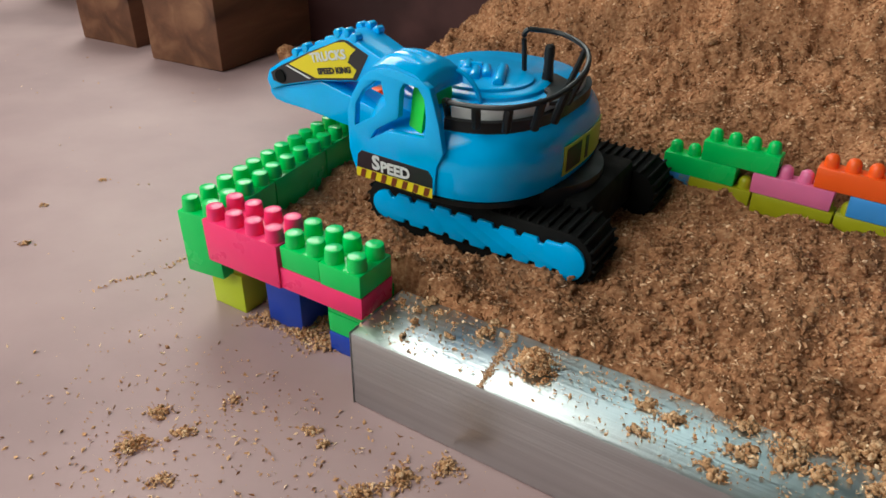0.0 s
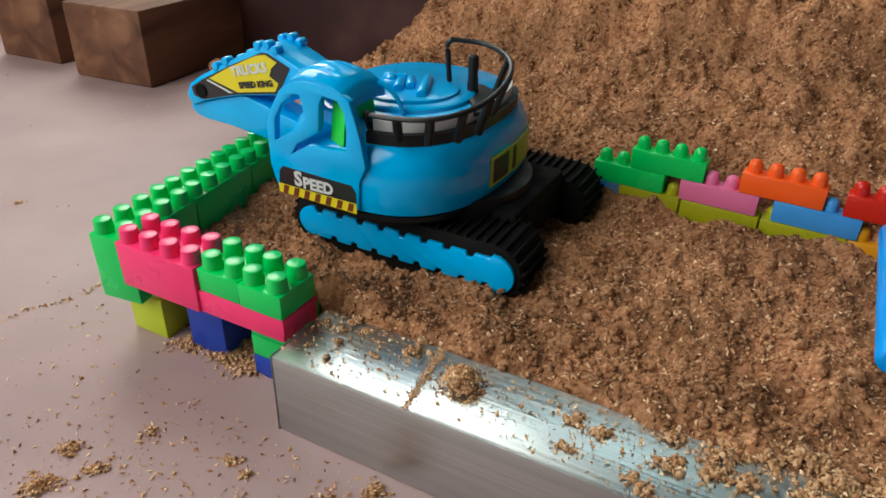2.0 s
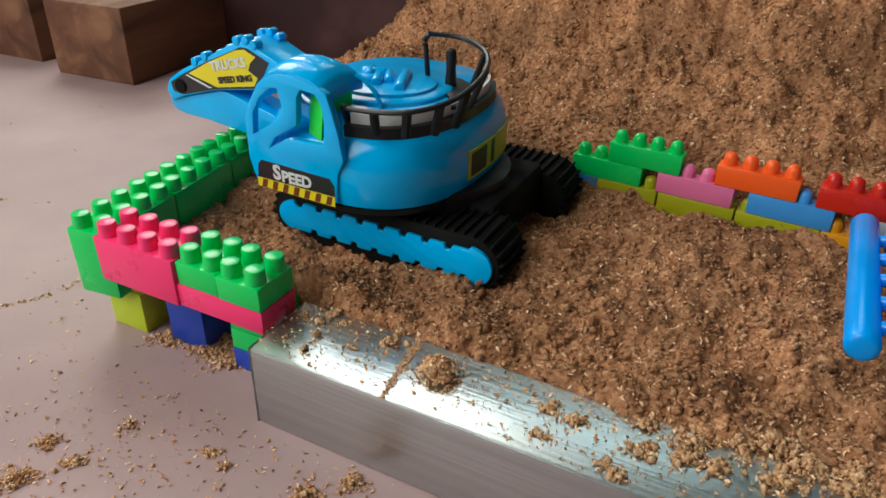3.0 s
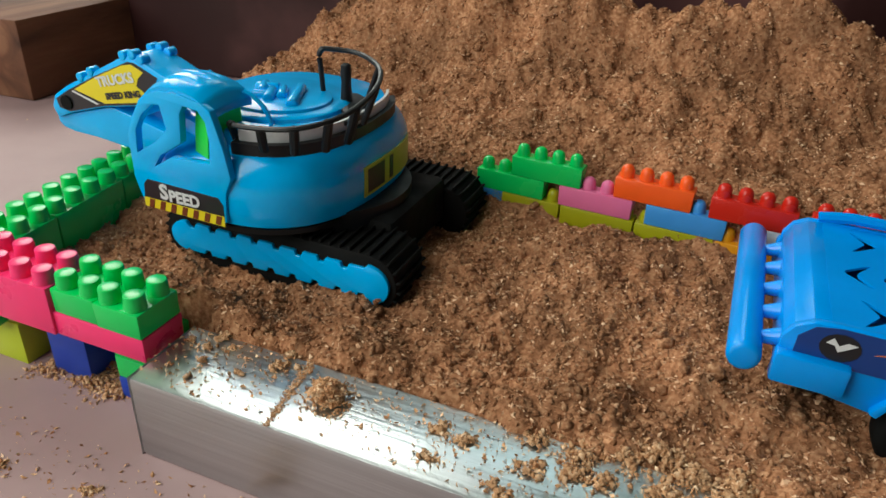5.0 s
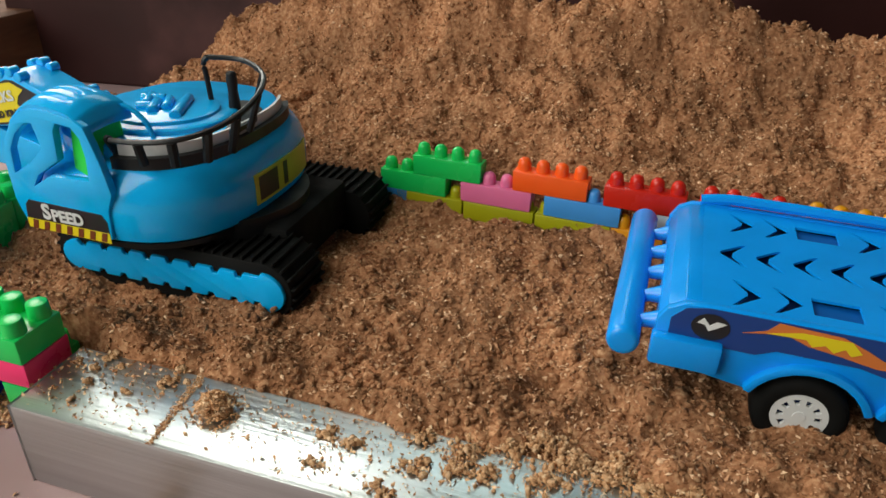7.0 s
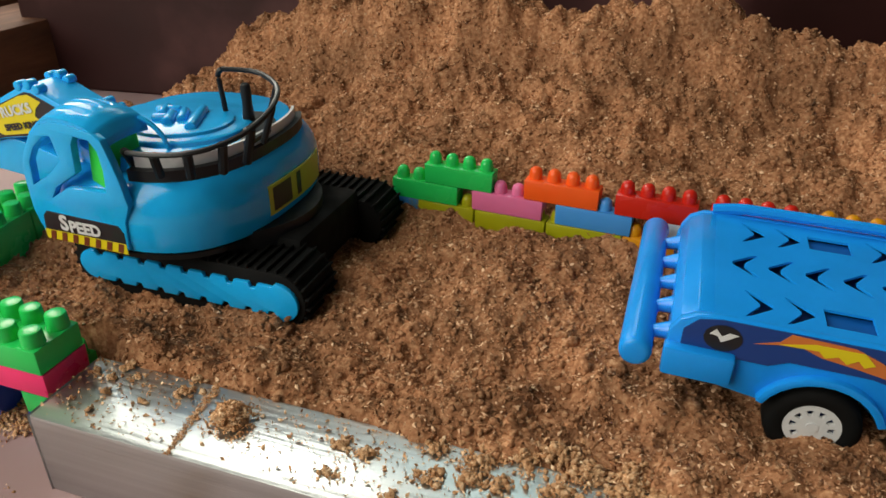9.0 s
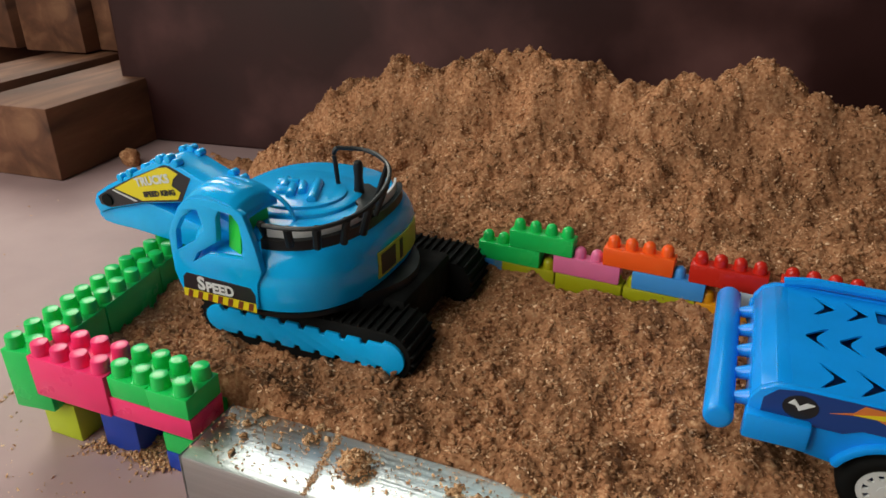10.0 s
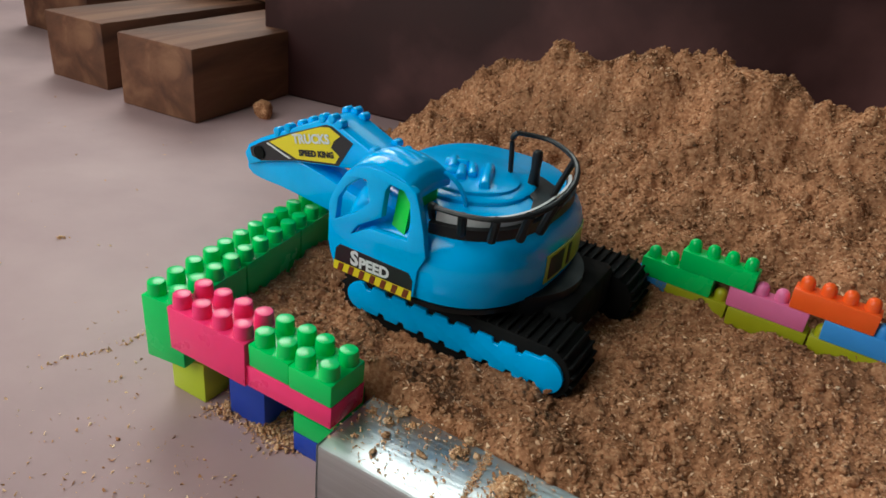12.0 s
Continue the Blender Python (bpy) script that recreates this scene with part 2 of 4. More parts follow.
slab("floor", -1.4, 2.2, -1.4, 2.4, -0.1, 0.0, FLOOR, "greyish red polished cement floor with sawdust crumbs", "floor")
# ceiling and outer walls are out of view, added to hold back fill light
slab("ceiling", -1.2, 2.2, -1.4, 2.4, 2.5, 2.6, DARK_SHELL, "unseen added ceiling, dark to cut bounced light", "ceiling")
slab("wall_west", -1.2, -1.05, -1.25, -0.66, 0, 2.5, DARK_SHELL, "unseen added wall beside the doorway, dark to cut bounced light")
slab("wall_west_far", -1.2, -1.05, 0.56, 2.4, 0, 2.5, DARK_SHELL, "unseen added wall beyond the doorway, dark to cut bounced light")
slab("wall_west_lintel", -1.2, -1.05, -0.66, 0.56, 1.85, 2.5, DARK_SHELL, "unseen added lintel over the doorway, dark to cut bounced light")
# gap in the teal wall, made only for the added bluish fill lamp
slab("wall_north", 0.15, 2.05, 2.25, 2.4, 0, 1.42, TEAL, "teal plastered far wall under the gap for the added fill lamp")
slab("wall_north_left", 0.15, 0.20, 2.25, 2.4, 1.42, 2.5, TEAL, "teal plastered far wall beside the gap for the added fill lamp")
slab("wall_north_right", 1.04, 2.05, 2.25, 2.4, 1.42, 2.5, TEAL, "teal plastered far wall beside the gap for the added fill lamp")
slab("wall_north_top", 0.20, 1.04, 2.25, 2.4, 2.18, 2.5, TEAL, "teal plastered far wall over the gap for the added fill lamp")
slab("wall_north_lintel", -1.05, 0.15, 2.25, 2.4, 2.3, 2.5, DARK_SHELL, "unseen added lintel over the far doorway, dark to cut bounced light")
slab("wall_east", 2.05, 2.2, -1.25, 2.4, 0, 2.5, DARK_SHELL, "unseen added side wall, dark to cut bounced light")
slab("wall_south", -1.2, 2.2, -1.4, -1.25, 0, 2.5, DARK_SHELL, "unseen added wall at the near end, dark to cut bounced light")

# the red wall behind the heap: its left end stands free, the rest runs on to the right
WALL_TURN = -23.6
wall_pose = pose(-0.232, 1.081, 0, 0, 0, WALL_TURN)
red_wall = part("wall_red", box((1.9, 0.16, 0.36), (0.95, 0.08, 0.18), 0.004), WALL, smooth=False)
red_wall.matrix_world = wall_pose
tagged(red_wall, "low dark oxide red painted wall behind the sawdust heap", "wall", kind="structure")


# ---- timbers beside the wall ----
def timber(x, y, z, turn, width, length, height, label):
    bm = bmesh.new()
    bmesh.ops.create_cube(bm, size=1)
    bmesh.ops.scale(bm, vec=(width, length, height), verts=bm.verts)
    bmesh.ops.translate(bm, vec=(-width / 2, length / 2, height / 2), verts=bm.verts)
    bmesh.ops.bevel(bm, geom=list(bm.edges), offset=0.003, segments=2, profile=0.5, affect="EDGES")
    for v in bm.verts:
        v.co += 0.0015 * Vector(noise.noise_vector(v.co * 14 + Vector((x * 9, y * 5, z))))
    ob = part("timber_beam", bm, TIMBER)
    ob.matrix_world = pose(x, y, z, 0, 0, turn)
    return tagged(ob, label, "timber", "stacked timber offcuts")


timber(-0.279, 0.900, 0.0, -27, 0.126, 0.56, 0.093, "squared brown timber beam lying on the cement floor")
timber(-0.431, 1.004, 0.0, -28, 0.114, 0.56, 0.090, "squared brown timber beam with a rough sawn end")
timber(-0.226, 1.245, 0.0935, -27, 0.10, 0.30, 0.10, "brown timber block stacked on the beams")
timber(-0.330, 1.262, 0.0935, -25, 0.12, 0.30, 0.10, "brown timber block stacked on the beams")
timber(-0.46, 1.33, 0.0935, -28, 0.12, 0.24, 0.08, "dark brown timber block stacked on the beams")
timber(-0.565, 1.26, 0.0, -28, 0.17, 0.52, 0.15, "dark reddish brown timber balk behind the beams")


# ---- steel tube ----
TURN_TUBE = -30.7
def steel_tube():
    length, side, wall = 0.62, 0.0495, 0.0022
    ob = holder("steel_tube", pose(-0.028, 0.301, 0, 0, 0, TURN_TUBE), "square brushed steel tube with sawdust crumbs lying on the floor", "steel tube")
    q = side / 2
    outer = [(-q, -q), (q, -q), (q, q), (-q, q)]
    inner = [(x * (1 - 2 * wall / side), y * (1 - 2 * wall / side)) for x, y in outer]
    m = Matrix.Translation((0, q, q)) @ pose(0, 0, 0, 90, 0, 90)
    part("tube_body", prism(outer, length, m, 0.0024, [inner]), STEEL, ob)
    return ob


steel_tube()


# ---- building blocks ----
def block_mesh(nx, ny, pitch, margin, h, name, mat):
    L, W = (nx - 1) * pitch + 2 * margin, (ny - 1) * pitch + 2 * margin
    bm = box((L, W, h), (L / 2, W / 2, h / 2), 0.0008, 2)
    for v in bm.verts:
        f = 0.985 + 0.015 * v.co.z / h
        v.co.x, v.co.y = L / 2 + (v.co.x - L / 2) * f, W / 2 + (v.co.y - W / 2) * f
    return mesh_from(bm, name, mat)


def stud_mesh(r, h, domed, mat):
    if domed:
        rings = [oval(0, 0, r, r, 0, n=14), oval(0, 0, r * 0.96, r * 0.96, h * 0.55, n=14), oval(0, 0, r * 0.82, r * 0.82, h * 0.8, n=14),
                 oval(0, 0, r * 0.5, r * 0.5, h * 0.96, n=14), oval(0, 0, r * 0.15, r * 0.15, h, n=14)]
    else:
        rings = [oval(0, 0, r * 1.03, r * 1.03, 0, n=20), oval(0, 0, r * 0.94, r * 0.94, h * 0.90, n=20), oval(0, 0, r * 0.90, r * 0.90, h * 0.97, n=20), oval(0, 0, r * 0.80, r * 0.80, h, n=20)]
    return mesh_from(loft(rings), "stud", mat)


BLOCKS = {}
def toy_block(nx, ny, m, mat, label, near=True, tall=1):
    pitch, margin, h = (0.0160, 0.0065, 0.0145) if near else (0.0129, 0.00645, 0.0144)
    h = h * tall
    key = (nx, ny, mat.name, near, tall)
    if key not in BLOCKS:
        BLOCKS[key] = (block_mesh(nx, ny, pitch, margin, h, "toy_block", mat), stud_mesh(0.0056 if near else 0.0047, 0.0086 if near else 0.0086, not near, mat))
    body, stud = BLOCKS[key]
    ob = new("toy_block", body)
    ob.matrix_world = m
    tagged(ob, label, "toy block", "low wall of toy building blocks")
    for i in range(nx):
        for j in range(ny):
            s = new("stud", stud)
            s.parent = ob
            s.location = (margin + i * pitch, margin + j * pitch, h - 0.0003)
    return ob


H = 0.0146
corner = pose(-0.0235, 0.3178, 0, 0, 0, TURN_TUBE)


def front(s, back, layer, nx, ny, mat, label, tall=1):
    """A block in the front wall, its right end s behind the corner, set back from the face."""
    length = (nx - 1) * 0.016 + 0.013
    return toy_block(nx, ny, corner @ pose(-s - length, back, layer * H), mat, label, True, tall)


front(0.0000, 0.0, 4, 2, 2, GREEN, "green four-stud toy block on top of the block wall")
front(0.0294, 0.0008, 4, 2, 2, GREEN, "green four-stud toy block on top of the block wall")
front(0.0000, 0.0006, 3, 4, 2, PINK, "pink toy block under the green ones")
front(0.0594, -0.001, 3, 4, 2, PINK, "tall bright pink eight-stud toy block on the block wall", 2)
front(0.0080, 0.013, 2, 2, 2, GREEN, "green toy block in the foot of the block wall")
front(0.0080, 0.013, 1, 2, 2, GREEN, "green toy block in the foot of the block wall")
front(0.0080, 0.013, 0, 2, 2, DEEP_BLUE, "dark blue toy block on the cement floor")
front(0.0610, 0.0150, 0, 2, 2, DEEP_BLUE, "tall dark blue toy block under the pink one", 3)
front(0.1070, 0.0110, 0, 2, 2, LIME, "lime yellow toy block at the foot of the wall", 2)

run = pose(-0.1465, 0.3890, 0, 0, 0, 66.5)
for k in range(3):
    deep = 1 if k == 0 else 0
    toy_block(4, 2, run @ pose(k * 0.0618, -0.0295, (3 - deep) * H), GREEN, "tall green eight-stud toy block in the side wall", True, 2 + deep)
for layer in (0, 1, 2):
    for k in range(3):
        toy_block(4, 2, run @ pose(0.066 + k * 0.0618, -0.0295, layer * H), GREEN, "green toy block low in the side wall")
for layer, mat, lab in ((4, ORANGE, "orange toy block at the end of the side wall"), (3, GREEN, "green toy block at the end of the side wall")):
    toy_block(4, 2, run @ pose(3 * 0.0618, -0.0295, layer * H), mat, lab)
toy_block(4, 2, run @ pose(0.066 + 3 * 0.0618, -0.0295, 2 * H), GREEN, "green toy block low in the side wall")

FAR_TURN = -34.8
far_pose = pose(0.177, 0.487, 0, 0, -0.4, FAR_TURN)
FAR_ROWS = (
    (0.0790, ((0.0259, GREEN, "green"), (0.100, ORANGE, "orange"), (0.1620, RED, "glossy red"), (0.2206, RED, "glossy red"), (0.280, YELLOW, "amber yellow"))),
    (0.0645, ((0.0, GREEN, "green"), (0.0625, ROSE, "rose pink"), (0.1230, SKY_BLUE, "sky blue"), (0.1955, PALE, "pale grey"), (0.2550, YELLOW, "amber yellow"))),
    (0.0500, ((0.0125, OLIVE, "olive yellow"), (0.0650, OLIVE, "olive yellow"), (0.1175, OLIVE, "olive yellow"), (0.1700, YELLOW, "amber yellow"), (0.2305, ORANGE, "orange red"), (0.2830, RED, "red"), (0.3355, ROSE, "rose pink"))),
)
for z, row in FAR_ROWS:
    for s, mat, word in row:
        toy_block(4, 1, far_pose @ pose(s, 0.0, z), mat, word + " four-stud toy block in the far wall", False)
toy_block(2, 1, far_pose @ pose(-0.004, 0.0, 0.0500), SKY_BLUE, "pale blue toy block half buried in sawdust", False)


# ---- sawdust ----
def lattice(x, y, size, seed):
    """Smooth value noise on a square lattice, -1 to 1."""
    u, v = x / size, y / size
    i, j = np.floor(u).astype(np.int64), np.floor(v).astype(np.int64)
    fu, fv = u - i, v - j
    fu, fv = fu * fu * (3 - 2 * fu), fv * fv * (3 - 2 * fv)

    def rnd(a, b):
        h = (a * 374761393 + b * 668265263 + seed * 974634541) & 0xFFFFFFFF
        h = ((h ^ (h >> 13)) * 1274126177) & 0xFFFFFFFF
        return ((h ^ (h >> 16)) & 0xFFFF) / 32767.5 - 1

    return (rnd(i, j) * (1 - fu) + rnd(i + 1, j) * fu) * (1 - fv) + (rnd(i, j + 1) * (1 - fu) + rnd(i + 1, j + 1) * fu) * fv


def smooth(a, b, x):
    t = np.clip((x - a) / (b - a), 0, 1)
    return t * t * (3 - 2 * t)


def heap(x, y):
    """Height of the sawdust over the plan."""
    s = (x - 0.177) * 0.8211 - (y - 0.487) * 0.5707
    w = (x - 0.177) * 0.5707 + (y - 0.487) * 0.8211
    wob = 0.012 * lattice(x, y, 0.05, 3) + 0.006 * lattice(x, y, 0.02, 4)
    crest = np.interp(s, [-0.50, -0.455, -0.383, -0.333, -0.300, -0.250, -0.192, -0.150, -0.092, -0.066, -0.032, 0.022, 0.05, 0.095, 0.13, 0.162, 0.187, 0.25, 0.4],
                      [-0.02, -0.008, 0.036, 0.078, 0.108, 0.142, 0.160, 0.158, 0.182, 0.172, 0.182, 0.184, 0.166, 0.174, 0.169, 0.188, 0.180, 0.156, 0.145])
    front = np.interp(w + 0.3 * wob, [-0.3, -0.12, -0.03, 0.005, 0.03, 0.10, 0.14, 0.17, 0.20, 0.23, 0.30, 0.36], [0.045, 0.046, 0.050, 0.056, 0.083, 0.101, 0.114, 0.135, 0.185, 0.178, 0.13, 0.09])
    soft = np.interp(w + 0.3 * wob, [-0.3, -0.12, -0.03, 0.03, 0.10, 0.14, 0.17, 0.20, 0.23, 0.30, 0.36], [0.045, 0.047, 0.054, 0.067, 0.082, 0.094, 0.125, 0.172, 0.182, 0.13, 0.09])
    f = np.where(s > 0, front, soft + (front - soft) * smooth(-0.05, 0.0, s))
    z = np.where(w > 0.1, f + (crest - 0.185) * smooth(0.1, 0.2, w), f)
    # the inside falls off a little towards the corner with the excavator
    # left edge: along the side wall, then on to the red wall
    q = (x + 0.1465) * 0.917 - (y - 0.3815) * 0.3987
    edge = 0.013 - 0.60 * np.maximum(y - 0.56, 0)
    broad = 0.012 + 0.10 * smooth(0.52, 0.66, y)
    left = smooth(-0.012, 1, np.clip((q - edge + wob * smooth(0.5, 0.6, y)) / broad, -0.012, 1))
    z = -0.012 + (z + 0.012) * left
    # front edge over the back of the steel tube
    tb = (x + 0.007) * 0.5105 + (y - 0.346) * 0.8599
    along = (x + 0.007) * 0.8599 - (y - 0.346) * 0.5105
    lip = np.interp(along, [-0.2, 0.0, 0.06, 0.2, 0.35, 0.6], [0.0, 0.0, -0.001, -0.008, -0.014, -0.02])
    rim = smooth(-0.004, 0.010, tb - lip + 0.6 * wob)
    bank = 0.008 * np.exp(-((tb - 0.012) / 0.018) ** 2)
    z = 0.030 + (z + bank - 0.030) * rim
    z = np.where(tb < -0.035, -0.02, z)
    out = (along < 0.012) & (tb < 0.012)
    z = np.where(out, np.minimum(z, 0.02 - 0.04 * smooth(-0.01, 0.01, 0.012 - along)), z)
    clod = np.abs(lattice(x, y, 0.013, 13)) + 0.6 * np.abs(lattice(x, y, 0.0075, 16))
    lumps = 0.010 * lattice(x, y, 0.045, 11) + 0.0085 * lattice(x, y, 0.021, 12) + 0.0058 * (clod - 0.5) + 0.0022 * lattice(x, y, 0.0062, 14) + 0.0010 * lattice(x, y, 0.0037, 15)
    lumps = lumps + 0.010 * np.abs(lattice(x, y, 0.034, 17)) * smooth(0.1, 0.2, w)
    calm = 0.70 + 0.45 * smooth(0.03, 0.16, w)
    for hx, hy, r, deep in ((0.292, 0.581, 0.010, 0.014), (0.380, 0.478, 0.013, 0.012), (0.365, 0.640, 0.011, 0.014), (0.25, 0.66, 0.014, 0.010), (0.33, 0.60, 0.012, 0.010), (0.15, 0.46, 0.015, 0.006)):
        z = z - deep * np.exp(-((x - hx) ** 2 + (y - hy) ** 2) / r ** 2)
    return z + lumps * calm


def grid_mesh(name, x0, x1, y0, y1, step, mat):
    nx, ny = int((x1 - x0) / step), int((y1 - y0) / step)
    gx, gy = np.meshgrid(np.linspace(x0, x1, nx), np.linspace(y0, y1, ny))
    jx, jy = 0.3 * step * lattice(gx, gy, step * 1.7, 31), 0.3 * step * lattice(gx, gy, step * 1.7, 32)
    gx, gy = gx + jx, gy + jy
    gz = heap(gx, gy)
    inside = (gx * 0.4006 + (gy - 1.075 + 0.215 * 0.4372) * 0.9163 < 0.03)
    keep = (gz > -0.009) & inside
    idx = np.arange(nx * ny).reshape(ny, nx)
    quads = np.stack([idx[:-1, :-1], idx[:-1, 1:], idx[1:, 1:], idx[1:, :-1]], -1).reshape(-1, 4)
    ok = keep.reshape(-1)[quads].any(1)
    quads = quads[ok]
    used, inv = np.unique(quads, return_inverse=True)
    co = np.stack([gx, gy, gz], -1).reshape(-1, 3)[used]
    me = bpy.data.meshes.new(name)
    me.from_pydata(co.tolist(), [], inv.reshape(-1, 4).tolist())
    me.polygons.foreach_set("use_smooth", np.ones(len(me.polygons), bool))
    me.materials.append(mat)
    return me


sawdust = new("sawdust_heap", grid_mesh("sawdust_heap", -0.16, 0.95, 0.0, 1.12, 0.0020, DUST))
tagged(sawdust, "loose light brown sawdust heaped against the red wall", "sawdust", kind="stuff")


def flakes(name, places, sizes, label, seed, lift=0.0, mat=None):
    """Small splinters and crumbs, each a bent four-sided chip."""
    rng = np.random.default_rng(seed)
    n = len(places)
    ax = rng.normal(size=(n, 3)) * (1, 1, 0.6)
    ax /= np.linalg.norm(ax, axis=1)[:, None]
    bx = np.cross(ax, rng.normal(size=(n, 3)))
    bx /= np.linalg.norm(bx, axis=1)[:, None]
    cx = np.cross(ax, bx)
    L, W = sizes[:, None], sizes[:, None] * rng.uniform(0.25, 0.7, (n, 1))
    c = places + (0, 0, lift)
    v = np.stack([c - ax * L / 2, c + bx * W / 2 + cx * W * 0.15, c + ax * L / 2, c - bx * W / 2 + cx * W * 0.2, c + cx * W * 0.5], 1).reshape(-1, 3)
    k = np.arange(n)[:, None] * 5
    tris = np.concatenate([k + [0, 1, 4], k + [1, 2, 4], k + [2, 3, 4], k + [3, 0, 4], k + [0, 3, 1], k + [1, 3, 2]])
    me = bpy.data.meshes.new(name)
    me.from_pydata(v.tolist(), [], tris.tolist())
    me.materials.append(mat or FLAKE)
    return tagged(new(name, me), label, "sawdust", kind="stuff")


rng = np.random.default_rng(5)
px, py = rng.uniform(-0.12, 0.6, 165000), rng.uniform(0.1, 0.95, 165000)
pz = heap(px, py)
ok = (pz > 0.008) & (px * 0.4006 + (py - 0.981) * 0.9163 < 0.0)
px, py, pz = px[ok], py[ok], pz[ok]
flakes("wood_chips", np.stack([px, py, pz + 0.0002], -1), 0.0009 + 0.0042 * rng.uniform(size=len(px)) ** 2.4, "pale wood chips and splinters over the sawdust", 6)


def clods(name, places, radii, label, seed, mat=None):
    """Rough little lumps of packed sawdust, each a bent twenty-sided grain."""
    g = np.random.default_rng(seed)
    bm = bmesh.new()
    bmesh.ops.create_icosphere(bm, subdivisions=1, radius=1)
    base = np.array([v.co[:] for v in bm.verts])
    tri = np.array([[v.index for v in f.verts] for f in bm.faces])
    bm.free()
    n, k = len(places), len(base)
    shape = base[None] * (1 + g.uniform(-0.55, 0.55, (n, k, 1)))
    shape = shape * (g.uniform(0.7, 1.35, (n, 1, 3)) * (1, 1, 0.85))
    t = g.uniform(0, 2 * np.pi, n)
    c, s = np.cos(t)[:, None], np.sin(t)[:, None]
    x, y = shape[..., 0] * c - shape[..., 1] * s, shape[..., 0] * s + shape[..., 1] * c
    co = np.stack([x, y, shape[..., 2]], -1) * radii[:, None, None] + places[:, None]
    faces = (np.arange(n)[:, None, None] * k + tri[None]).reshape(-1, 3)
    me = bpy.data.meshes.new(name)
    me.from_pydata(co.reshape(-1, 3).tolist(), [], faces.tolist())
    me.polygons.foreach_set("use_smooth", np.ones(len(me.polygons), bool))
    me.materials.append(mat or CLOD)
    return tagged(new(name, me), label, "sawdust", kind="stuff")


px, py = rng.uniform(-0.11, 0.56, 42000), rng.uniform(0.14, 0.95, 42000)
pz = heap(px, py)
near = (px * 0.4006 + (py - 0.981) * 0.9163 < 0.0) & (pz > 0.006)
px, py, pz = px[near], py[near], pz[near]
rad = 0.0006 + 0.0019 * rng.uniform(size=len(px)) ** 3
rad *= np.where(rng.uniform(size=len(px)) < 0.012, 2.2, 1.0)
clods("sawdust_clods", np.stack([px, py, pz + 0.15 * rad], -1), rad, "crumbly brown lumps over the loose sawdust", 7)

for dx, mat, word in ((0.0, SKY_BLUE, "blue"), (0.004, RED, "red")):
    toy_block(4, 2, pose(0.530 + dx, 0.388, 0.112 if mat is SKY_BLUE else 0.098, 0, 0, -30), mat, word + " toy block lying on the sawdust heap", False)


# ---- toy excavator ----
def side_plane(y):
    """Puts an outline in x and z on the plane of that y, its thickness going inwards."""
    return Matrix.Translation((0, y, 0)) @ pose(0, 0, 0, 90)


def side_text(x, y, z, tilt=0.0):
    return Matrix.Translation((x, y, z)) @ pose(0, 0, 0, 90, 0, 180) @ pose(0, 0, 0, 0, 0, tilt)


